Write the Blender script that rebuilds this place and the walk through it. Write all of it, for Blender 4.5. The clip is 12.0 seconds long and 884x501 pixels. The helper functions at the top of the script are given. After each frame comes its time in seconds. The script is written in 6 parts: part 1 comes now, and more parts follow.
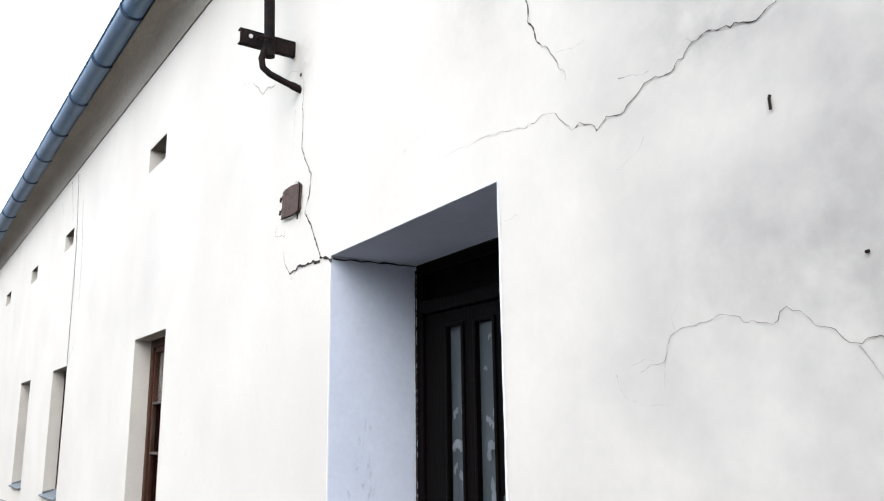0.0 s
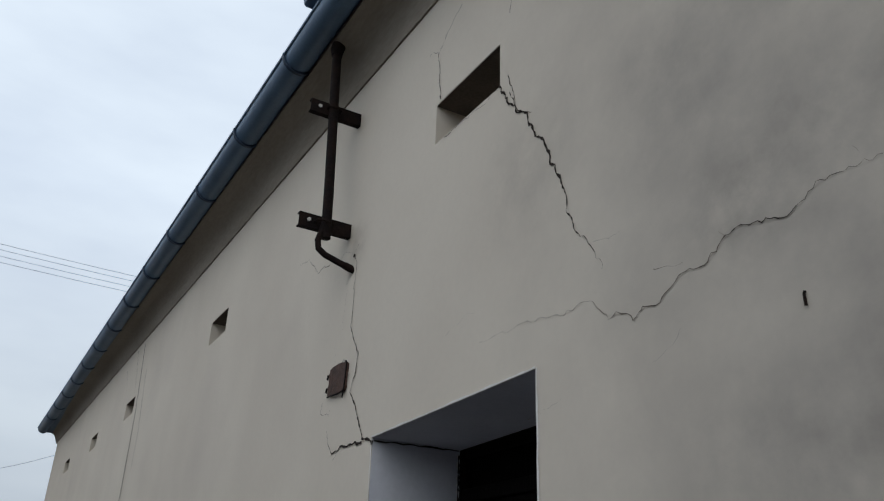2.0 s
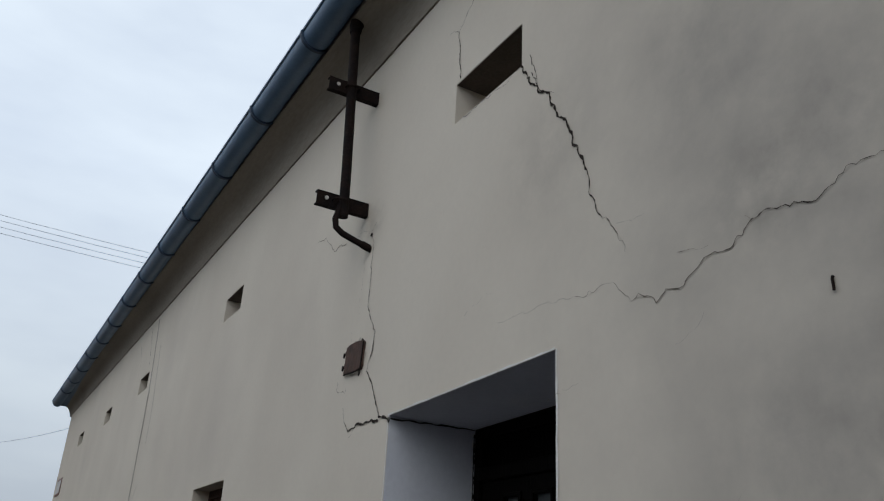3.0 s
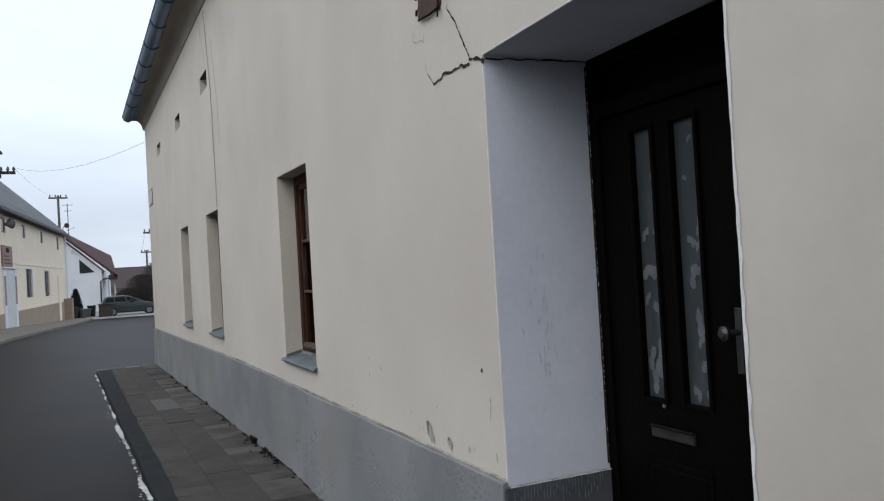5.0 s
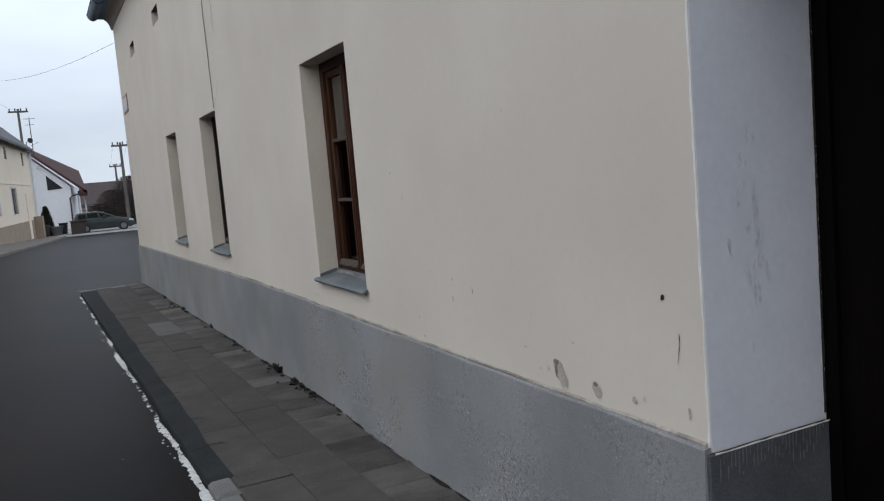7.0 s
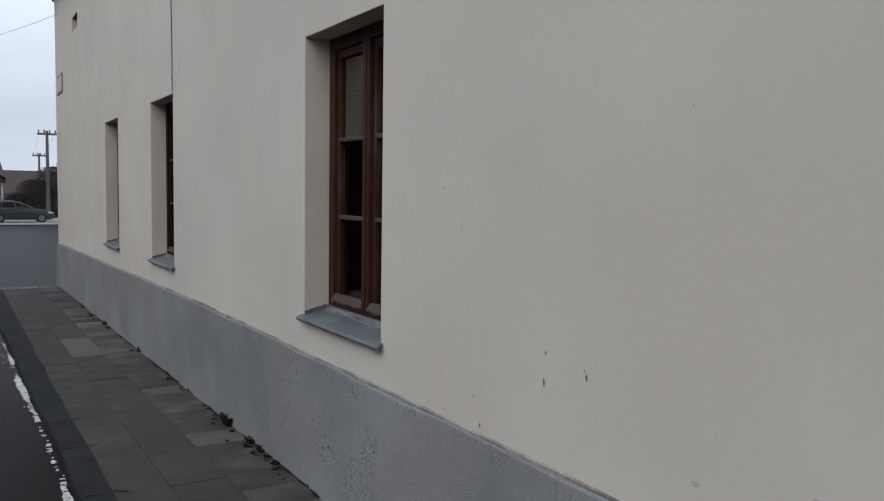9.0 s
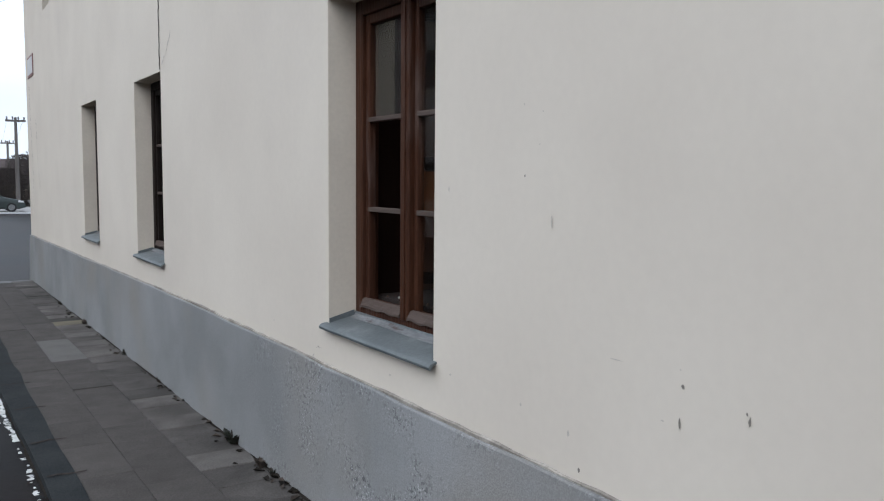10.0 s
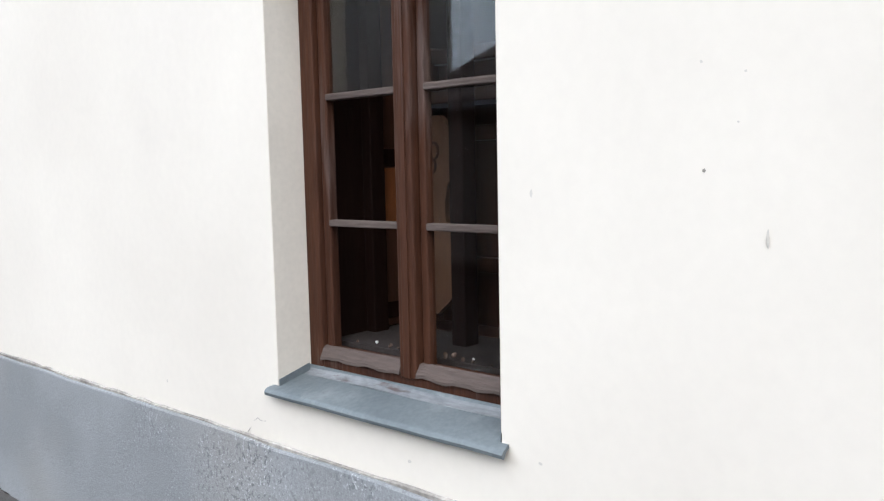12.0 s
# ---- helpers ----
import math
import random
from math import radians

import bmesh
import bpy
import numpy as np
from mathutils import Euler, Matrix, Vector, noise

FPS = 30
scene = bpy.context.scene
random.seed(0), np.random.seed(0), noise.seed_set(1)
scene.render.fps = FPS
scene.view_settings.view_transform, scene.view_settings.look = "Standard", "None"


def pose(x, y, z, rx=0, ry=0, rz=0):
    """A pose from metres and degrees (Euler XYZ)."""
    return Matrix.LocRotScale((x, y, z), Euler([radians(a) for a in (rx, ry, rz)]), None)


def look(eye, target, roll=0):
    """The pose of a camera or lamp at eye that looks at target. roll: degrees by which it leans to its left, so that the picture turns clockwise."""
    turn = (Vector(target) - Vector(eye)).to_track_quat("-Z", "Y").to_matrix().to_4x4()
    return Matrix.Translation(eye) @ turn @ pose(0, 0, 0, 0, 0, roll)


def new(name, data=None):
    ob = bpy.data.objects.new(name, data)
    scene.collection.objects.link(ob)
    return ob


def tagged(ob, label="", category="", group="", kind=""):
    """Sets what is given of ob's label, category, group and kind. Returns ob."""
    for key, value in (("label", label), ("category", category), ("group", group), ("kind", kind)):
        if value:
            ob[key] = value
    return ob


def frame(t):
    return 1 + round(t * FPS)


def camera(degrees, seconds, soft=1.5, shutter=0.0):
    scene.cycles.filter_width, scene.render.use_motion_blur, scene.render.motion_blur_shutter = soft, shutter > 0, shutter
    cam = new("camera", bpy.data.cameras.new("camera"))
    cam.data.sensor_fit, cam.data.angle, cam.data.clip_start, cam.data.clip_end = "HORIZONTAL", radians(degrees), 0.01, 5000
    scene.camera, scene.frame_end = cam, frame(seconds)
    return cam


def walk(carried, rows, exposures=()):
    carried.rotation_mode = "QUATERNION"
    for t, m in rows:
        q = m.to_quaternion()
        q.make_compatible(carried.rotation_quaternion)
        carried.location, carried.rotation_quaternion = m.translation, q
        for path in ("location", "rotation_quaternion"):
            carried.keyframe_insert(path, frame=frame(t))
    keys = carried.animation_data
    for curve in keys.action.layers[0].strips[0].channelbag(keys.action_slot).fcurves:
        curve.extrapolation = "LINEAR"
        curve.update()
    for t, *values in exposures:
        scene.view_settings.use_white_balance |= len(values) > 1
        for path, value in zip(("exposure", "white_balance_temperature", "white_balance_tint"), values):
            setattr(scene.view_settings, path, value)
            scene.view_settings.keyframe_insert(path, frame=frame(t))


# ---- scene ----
cam = camera(57.2, 12.0, soft=1.2)
PATH = [
    (0, (-1.781, -0.526, 1.61), (-0.675, 1.083, 2.044), -0.8),
    (0.5, (-1.761, -0.548, 1.616), (-0.78, 1.09, 2.212), 0.7),
    (1, (-1.749, -0.563, 1.626), (-0.834, 1.089, 2.285), 1.9),
    (1.5, (-1.718, -0.56, 1.628), (-0.842, 1.093, 2.336), 2.4),
    (2, (-1.703, -0.582, 1.647), (-0.807, 0.997, 2.485), 2.1),
    (2.5, (-1.725, -0.59, 1.663), (-0.845, 0.956, 2.577), 2.4),
    (3, (-1.738, -0.561, 1.645), (-0.852, 1.047, 2.437), 3.1),
    (3.5, (-1.676, -0.51, 1.634), (-0.881, 1.233, 2.207), 2.0),
    (3.7, (-1.637, -0.481, 1.64), (-0.856, 1.296, 2.122), 0.4),
    (5.3, (-1.569, 0.258, 1.619), (-0.754, 2.085, 1.591), -3.8),
    (5.5, (-1.572, 0.351, 1.629), (-0.771, 2.183, 1.567), -4.1),
    (6, (-1.551, 0.65, 1.636), (-0.767, 2.484, 1.485), -2.8),
    (6.5, (-1.629, 0.953, 1.618), (-0.784, 2.757, 1.441), -4.9),
    (7, (-1.712, 1.243, 1.618), (-0.844, 3.034, 1.417), -4.9),
    (7.5, (-1.695, 1.617, 1.609), (-0.778, 3.389, 1.471), -2.1),
    (7.7, (-1.669, 1.76, 1.64), (-0.732, 3.52, 1.488), -2.2),
    (9.3, (-1.591, 2.842, 1.592), (-0.554, 4.546, 1.444), 1.2),
    (9.5, (-1.567, 2.969, 1.607), (-0.531, 4.671, 1.436), 1.2),
    (10, (-1.593, 3.334, 1.602), (-0.517, 5.011, 1.427), 0.5),
    (10.2, (-1.624, 3.489, 1.617), (-0.464, 5.111, 1.469), -1.5),
    (10.5, (-1.644, 3.697, 1.598), (-0.443, 5.286, 1.418), 0.1),
    (11, (-1.606, 4.047, 1.599), (-0.311, 5.564, 1.46), -0.7),
    (11.5, (-1.59, 4.324, 1.61), (-0.209, 5.755, 1.399), 0.6),
    (12, (-1.626, 4.639, 1.627), (-0.128, 5.95, 1.43), -1.2),
]
EXPOSURES = [(0, 1.22, 6200, 13), (0.5, 0.82, 6250, 13), (1, 0.11, 6320, 12), (1.5, -0.44, 6450, 11), (2, -0.76, 6480, 11), (2.5, -0.78, 6480, 11), (3, -0.76, 6480, 11), (3.6, -0.68, 6480, 12),
             (5.3, -0.17, 6400, 13), (7.4, -0.32, 6420, 13), (9.5, -0.39, 6320, 13), (10, 0.23, 6250, 13), (10.5, 0.77, 6200, 13), (11, 1.03, 6200, 13), (12, 1.2, 6200, 13)]
walk(cam, [(t, look(eye, target, roll)) for t, eye, target, roll in PATH], EXPOSURES)

# ---- world and light: an overcast sky ----
world = bpy.data.worlds.new("overcast_sky")
scene.world = world
world.use_nodes = True
wn, wl = world.node_tree.nodes, world.node_tree.links
wn.clear()
w_out = wn.new("ShaderNodeOutputWorld")
w_bg = wn.new("ShaderNodeBackground")
w_sky = wn.new("ShaderNodeTexSky")
w_sky.sky_type = "NISHITA"
w_sky.sun_disc = False
w_sky.sun_elevation = radians(42)
w_sky.sun_rotation = radians(250)
w_sky.dust_density = 4.0
w_co = wn.new("ShaderNodeTexCoord")
w_map = wn.new("ShaderNodeMapping")
w_map.inputs["Scale"].default_value = (1.0, 1.0, 3.2)
w_noise = wn.new("ShaderNodeTexNoise")
w_noise.inputs["Scale"].default_value = 2.6
w_noise.inputs["Detail"].default_value = 5.0
w_noise.inputs["Roughness"].default_value = 0.52
w_ramp = wn.new("ShaderNodeValToRGB")
w_ramp.color_ramp.elements[0].position = 0.3
w_ramp.color_ramp.elements[0].color = (7.0, 8.0, 9.15, 1)
w_ramp.color_ramp.elements[1].position = 0.62
w_ramp.color_ramp.elements[1].color = (8.6, 9.7, 10.6, 1)
w_mix = wn.new("ShaderNodeMix")
w_mix.data_type = "RGBA"
w_mix.inputs[0].default_value = 0.88
wl.new(w_co.outputs["Generated"], w_map.inputs["Vector"])
wl.new(w_map.outputs[0], w_noise.inputs["Vector"])
wl.new(w_noise.outputs["Fac"], w_ramp.inputs[0])
wl.new(w_sky.outputs[0], w_mix.inputs[6])
wl.new(w_ramp.outputs[0], w_mix.inputs[7])
wl.new(w_mix.outputs[2], w_bg.inputs["Color"])
w_sep = wn.new("ShaderNodeSeparateXYZ")
wl.new(w_co.outputs["Generated"], w_sep.inputs[0])
w_rise = wn.new("ShaderNodeMapRange")  # an overcast sky is brighter overhead than at the horizon
w_rise.inputs["From Min"].default_value, w_rise.inputs["From Max"].default_value = 0.06, 0.44
w_rise.inputs["To Min"].default_value, w_rise.inputs["To Max"].default_value = 0.114, 0.178
wl.new(w_sep.outputs["Z"], w_rise.inputs["Value"])
wl.new(w_rise.outputs[0], w_bg.inputs["Strength"])
wl.new(w_bg.outputs[0], w_out.inputs["Surface"])

sun = new("sun", bpy.data.lights.new("sun", "SUN"))
sun.data.energy = 0.6
sun.data.angle = radians(40)
sun.data.color = (1.0, 0.96, 0.9)
sun.matrix_world = look((-20, -14, 26), (0, 6, 0))


# ---- materials ----
def material(name, base, second=None, rough=0.8, scale=3.0, spread=(0.35, 0.65), grain=60.0, grain_mix=0.12, bump=0.2, metal=0.0,
             third=None, third_scale=0.8, third_spread=(0.55, 0.75), stretch=(1, 1, 1), depth=0.01, random_tone=0.0, spec=0.4):
    m = bpy.data.materials.new(name)
    m.use_nodes = True
    n, l = m.node_tree.nodes, m.node_tree.links
    b = n["Principled BSDF"]
    b.inputs["Roughness"].default_value = rough
    b.inputs["Metallic"].default_value = metal
    b.inputs["Specular IOR Level"].default_value = spec
    co = n.new("ShaderNodeTexCoord")
    mp = n.new("ShaderNodeMapping")
    mp.inputs["Scale"].default_value = stretch
    if random_tone:
        seedinfo = n.new("ShaderNodeObjectInfo")
        shift = n.new("ShaderNodeVectorMath")
        shift.operation = "MULTIPLY_ADD"
        l.new(seedinfo.outputs["Random"], shift.inputs[0])
        shift.inputs[1].default_value = (37.0, 53.0, 11.0)
        l.new(co.outputs["Object"], shift.inputs[2])
        l.new(shift.outputs[0], mp.inputs["Vector"])
    else:
        l.new(co.outputs["Object"], mp.inputs["Vector"])

    def tex(s, detail):
        t = n.new("ShaderNodeTexNoise")
        t.inputs["Scale"].default_value = s
        t.inputs["Detail"].default_value = detail
        l.new(mp.outputs[0], t.inputs["Vector"])
        return t

    def mix(fac, a, c):
        x = n.new("ShaderNodeMix")
        x.data_type = "RGBA"
        for socket, value in ((x.inputs[0], fac), (x.inputs[6], a), (x.inputs[7], c)):
            if isinstance(value, tuple):
                socket.default_value = (*value, 1)
            elif isinstance(value, float):
                socket.default_value = value
            else:
                l.new(value, socket)
        return x.outputs[2]

    def band(t, low, high):
        r = n.new("ShaderNodeMapRange")
        r.inputs["From Min"].default_value, r.inputs["From Max"].default_value = low, high
        l.new(t.outputs["Fac"], r.inputs["Value"])
        return r.outputs[0]

    second = second or tuple(v * 0.85 for v in base)
    colour = mix(band(tex(scale, 5), *spread), base, second)
    if third:
        colour = mix(band(tex(third_scale, 6), *third_spread), colour, third)
    g = tex(grain, 3)
    dark = n.new("ShaderNodeMapRange")
    dark.inputs["From Min"].default_value, dark.inputs["From Max"].default_value = 0.3, 0.7
    dark.inputs["To Min"].default_value, dark.inputs["To Max"].default_value = 1 - grain_mix, 1 + grain_mix
    l.new(g.outputs["Fac"], dark.inputs["Value"])
    val = n.new("ShaderNodeHueSaturation")
    l.new(colour, val.inputs["Color"])
    if random_tone:
        info = n.new("ShaderNodeObjectInfo")
        rr = n.new("ShaderNodeMapRange")
        rr.inputs["To Min"].default_value, rr.inputs["To Max"].default_value = 1 - random_tone, 1 + random_tone
        l.new(info.outputs["Random"], rr.inputs["Value"])
        mm = n.new("ShaderNodeMath")
        mm.operation = "MULTIPLY"
        l.new(rr.outputs[0], mm.inputs[0])
        l.new(dark.outputs[0], mm.inputs[1])
        l.new(mm.outputs[0], val.inputs["Value"])
    else:
        l.new(dark.outputs[0], val.inputs["Value"])
    l.new(val.outputs[0], b.inputs["Base Color"])
    if bump:
        bp = n.new("ShaderNodeBump")
        bp.inputs["Strength"].default_value = bump
        bp.inputs["Distance"].default_value = depth
        add = n.new("ShaderNodeMath")
        l.new(g.outputs["Fac"], add.inputs[0])
        l.new(tex(grain * 0.16, 4).outputs["Fac"], add.inputs[1])
        l.new(add.outputs[0], bp.inputs["Height"])
        l.new(bp.outputs[0], b.inputs["Normal"])
    return m


PLASTER = material("cream_plaster", (0.675, 0.617, 0.53), (0.626, 0.568, 0.486), 0.9, 0.9, (0.35, 0.65), 28, 0.012, 0.07, depth=0.004,
                   third=(0.56, 0.505, 0.44), third_scale=0.5, third_spread=(0.56, 0.85))


# (y, z, reach, strength) of the damp blooms on the front wall
BLOOMS = [(0.78, 2.73, 0.3, 0.4), (0.5, 2.84, 0.4, 0.32), (0.8, 2.05, 0.32, 0.26), (0.45, 1.98, 0.4, 0.34), (1.75, 3.35, 0.5, 0.22), (0.9, 3.3, 0.6, 0.24), (3.42, 3.66, 0.2, 0.4)]


def add_stains_and_falloff(m):
    """Broad grey weather stains, heaviest on the stretch of wall before the door, where lower brightness is painted in
    too.
    """
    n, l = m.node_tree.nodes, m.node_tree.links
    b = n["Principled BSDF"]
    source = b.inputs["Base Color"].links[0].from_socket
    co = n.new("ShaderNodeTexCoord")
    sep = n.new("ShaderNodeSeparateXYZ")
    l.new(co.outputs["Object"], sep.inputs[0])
    # Ramp along y: strengthens the stains and paints in the wall's brightness falloff.
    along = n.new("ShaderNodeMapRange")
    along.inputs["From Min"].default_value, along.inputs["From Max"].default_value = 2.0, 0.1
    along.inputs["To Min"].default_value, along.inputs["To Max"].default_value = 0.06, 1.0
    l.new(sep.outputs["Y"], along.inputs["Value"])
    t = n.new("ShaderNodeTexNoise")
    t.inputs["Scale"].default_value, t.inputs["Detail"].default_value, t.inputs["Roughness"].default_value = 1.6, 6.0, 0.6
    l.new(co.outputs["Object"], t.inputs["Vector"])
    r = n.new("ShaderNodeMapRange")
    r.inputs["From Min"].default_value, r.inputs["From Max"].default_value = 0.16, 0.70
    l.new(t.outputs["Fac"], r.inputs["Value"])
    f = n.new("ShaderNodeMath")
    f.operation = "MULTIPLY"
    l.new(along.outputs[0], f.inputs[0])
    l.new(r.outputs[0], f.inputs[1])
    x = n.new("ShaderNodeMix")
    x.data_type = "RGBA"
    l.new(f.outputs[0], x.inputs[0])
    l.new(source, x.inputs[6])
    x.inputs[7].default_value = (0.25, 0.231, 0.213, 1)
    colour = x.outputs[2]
    # damp smoky blooms round the ends of the cracks
    t = n.new("ShaderNodeTexNoise")
    t.inputs["Scale"].default_value, t.inputs["Detail"].default_value, t.inputs["Roughness"].default_value = 5.0, 7.0, 0.62
    l.new(co.outputs["Object"], t.inputs["Vector"])
    for y, z, reach, weight in BLOOMS:
        far = n.new("ShaderNodeVectorMath")
        far.operation = "DISTANCE"
        l.new(co.outputs["Object"], far.inputs[0])
        far.inputs[1].default_value = (0.0, y, z)
        near = n.new("ShaderNodeMapRange")
        near.interpolation_type = "SMOOTHSTEP"
        near.inputs["From Min"].default_value, near.inputs["From Max"].default_value = reach, 0.0
        near.inputs["To Max"].default_value = weight
        l.new(far.outputs["Value"], near.inputs["Value"])
        ragged = n.new("ShaderNodeMapRange")
        ragged.inputs["From Min"].default_value, ragged.inputs["From Max"].default_value = 0.36, 0.66
        l.new(t.outputs["Fac"], ragged.inputs["Value"])
        amount = n.new("ShaderNodeMath")
        amount.operation = "MULTIPLY"
        l.new(near.outputs[0], amount.inputs[0])
        l.new(ragged.outputs[0], amount.inputs[1])
        x = n.new("ShaderNodeMix")
        x.data_type = "RGBA"
        l.new(amount.outputs[0], x.inputs[0])
        l.new(colour, x.inputs[6])
        x.inputs[7].default_value = (0.15, 0.14, 0.13, 1)
        colour = x.outputs[2]
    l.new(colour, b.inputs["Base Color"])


add_stains_and_falloff(PLASTER)
REVEAL = material("white_reveal_paint", (0.66, 0.67, 0.71), (0.60, 0.61, 0.66), 0.75, 3.0, (0.35, 0.7), 40, 0.03, 0.2, depth=0.004)
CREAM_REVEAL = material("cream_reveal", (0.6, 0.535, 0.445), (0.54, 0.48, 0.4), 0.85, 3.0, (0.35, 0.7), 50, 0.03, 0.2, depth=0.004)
WHITE_EDGE = material("white_corner_paint", (0.78, 0.77, 0.74), (0.66, 0.65, 0.62), 0.8, 12.0, (0.4, 0.7), 80, 0.06, 0.4, depth=0.004)
PLINTH = material("grey_roughcast", (0.25, 0.254, 0.256), (0.19, 0.194, 0.194), 0.9, 1.3, (0.35, 0.65), 150, 0.13, 0.28, depth=0.005,
                  third=(0.225, 0.215, 0.2), third_scale=0.9, third_spread=(0.5, 0.75))


def add_pits(m):
    """Dark pits in the rough coat, thickest where the coat is most worn."""
    n, l = m.node_tree.nodes, m.node_tree.links
    b = n["Principled BSDF"]
    source = b.inputs["Base Color"].links[0].from_socket
    co = n.new("ShaderNodeTexCoord")
    sep = n.new("ShaderNodeSeparateXYZ")
    l.new(co.outputs["Object"], sep.inputs[0])

    def ranged(value, low, high, out_low=0.0, out_high=1.0):
        k = n.new("ShaderNodeMapRange")
        for key, v in (("From Min", low), ("From Max", high), ("To Min", out_low), ("To Max", out_high)):
            k.inputs[key].default_value = v
        l.new(value, k.inputs["Value"])
        return k.outputs[0]

    def noise(scale, detail):
        t = n.new("ShaderNodeTexNoise")
        t.inputs["Scale"].default_value, t.inputs["Detail"].default_value = scale, detail
        l.new(co.outputs["Object"], t.inputs["Vector"])
        return t.outputs["Fac"]

    def times(a, c):
        k = n.new("ShaderNodeMath")
        k.operation = "MULTIPLY"
        l.new(a, k.inputs[0])
        l.new(c, k.inputs[1])
        return k.outputs[0]

    worn = times(ranged(noise(2.8, 6), 0.46, 0.62), times(ranged(sep.outputs["Y"], 8.2, 6.4, 0.1, 1.0), ranged(sep.outputs["Y"], 3.6, 5.0, 0.55, 1.0)))
    pits = times(ranged(noise(58, 9), 0.555, 0.605), worn)
    x = n.new("ShaderNodeMix")
    x.data_type = "RGBA"
    l.new(pits, x.inputs[0])
    l.new(source, x.inputs[6])
    x.inputs[7].default_value = (0.1, 0.1, 0.102, 1)
    specks = times(ranged(noise(96, 2), 0.6, 0.66), worn)  # pale specks painting the pitted coat's highlights into its colour
    pale = n.new("ShaderNodeMix")
    pale.data_type = "RGBA"
    l.new(specks, pale.inputs[0])
    l.new(x.outputs[2], pale.inputs[6])
    pale.inputs[7].default_value = (0.42, 0.42, 0.42, 1)
    l.new(pale.outputs[2], b.inputs["Base Color"])


add_pits(PLINTH)
PLINTH_PATCH = material("dark_grey_paint", (0.085, 0.09, 0.098), (0.06, 0.065, 0.072), 0.85, 5.0, (0.35, 0.65), 140, 0.18, 0.25, depth=0.004)
CRACK = material("crack_shadow", (0.035, 0.03, 0.027), (0.06, 0.05, 0.045), 1.0, 20, (0.3, 0.7), 80, 0.2, 0.0, spec=0.0)
FINE_CRACK = material("fine_brown_crack", (0.085, 0.07, 0.06), (0.15, 0.125, 0.105), 1.0, 16, (0.3, 0.7), 80, 0.2, 0.0, spec=0.0)
HAIRLINE = material("hairline_crack", (0.24, 0.215, 0.19), (0.4, 0.365, 0.325), 1.0, 14, (0.3, 0.7), 80, 0.2, 0.0, spec=0.0)
BARE_PLASTER = material("bare_plaster", (0.36, 0.325, 0.28), (0.46, 0.42, 0.365), 0.95, 26, (0.3, 0.7), 90, 0.15, 0.4, depth=0.004)
STRAP = material("dark_blue_strap", (0.04, 0.07, 0.115), (0.03, 0.05, 0.085), 0.5, 6, (0.3, 0.7), 60, 0.1, 0.1)
FLECK = material("faint_wall_fleck", (0.47, 0.43, 0.373), (0.53, 0.487, 0.42), 0.95, 30, (0.3, 0.7), 80, 0.1, 0.2)
CORNICE = material("cornice_render", (0.38, 0.335, 0.28), (0.28, 0.245, 0.2), 0.9, 2.5, (0.3, 0.7), 50, 0.08, 0.35, stretch=(1, 0.25, 1))
GUTTER = material("blue_painted_gutter", (0.12, 0.2, 0.31), (0.09, 0.155, 0.245), 0.45, 4, (0.3, 0.7), 60, 0.08, 0.1, spec=0.5)
ROOF = material("roof_tiles", (0.11, 0.075, 0.065), (0.08, 0.055, 0.05), 0.85, 3, (0.3, 0.7), 40, 0.2, 0.4)
IRON = material("rusty_iron", (0.01, 0.0075, 0.0075), (0.018, 0.011, 0.009), 0.8, 14, (0.4, 0.65), 90, 0.25, 0.5, spec=0.1)
RUST = material("brown_rusted_plate", (0.1, 0.055, 0.04), (0.055, 0.032, 0.026), 0.8, 18, (0.35, 0.65), 90, 0.25, 0.6, metal=0.1)
DOOR_WOOD = material("dark_brown_paint", (0.0035, 0.0024, 0.0021), (0.0024, 0.0018, 0.0016), 0.6, 6, (0.35, 0.65), 70, 0.2, 0.25, stretch=(1, 1, 0.15), spec=0.05)
FRAME_WOOD = material("brown_window_paint", (0.06, 0.0235, 0.0122), (0.033, 0.0132, 0.008), 0.55, 5, (0.35, 0.65), 70, 0.2, 0.35, stretch=(1, 1, 0.12),
                      third=(0.085, 0.055, 0.045), third_scale=11, third_spread=(0.58, 0.7), spec=0.15)
DARK_FRAME = material("weathered_dark_window_paint", (0.024, 0.017, 0.014), (0.014, 0.01, 0.0085), 0.7, 5, (0.35, 0.65), 70, 0.2, 0.35, stretch=(1, 1, 0.12), spec=0.1)
GREY_WOOD = material("weathered_grey_wood", (0.095, 0.07, 0.058), (0.06, 0.041, 0.033), 0.85, 7, (0.3, 0.7), 110, 0.15, 0.5, stretch=(1, 0.12, 1))
ZINC = material("grey_sheet_metal", (0.145, 0.162, 0.165), (0.105, 0.12, 0.124), 0.6, 5, (0.3, 0.7), 60, 0.1, 0.15, metal=0.2,
                third=(0.19, 0.205, 0.205), third_scale=8, third_spread=(0.58, 0.75))
PALE_ZINC = material("worn_pale_sheet_metal", (0.2, 0.205, 0.208), (0.13, 0.135, 0.14), 0.7, 14, (0.35, 0.65), 80, 0.15, 0.2, third=(0.07, 0.05, 0.045), third_scale=18, third_spread=(0.56, 0.66), stretch=(1, 0.4, 1))
STEEL = material("worn_steel", (0.26, 0.26, 0.26), (0.16, 0.16, 0.16), 0.4, 20, (0.3, 0.7), 90, 0.1, 0.1, metal=0.8)
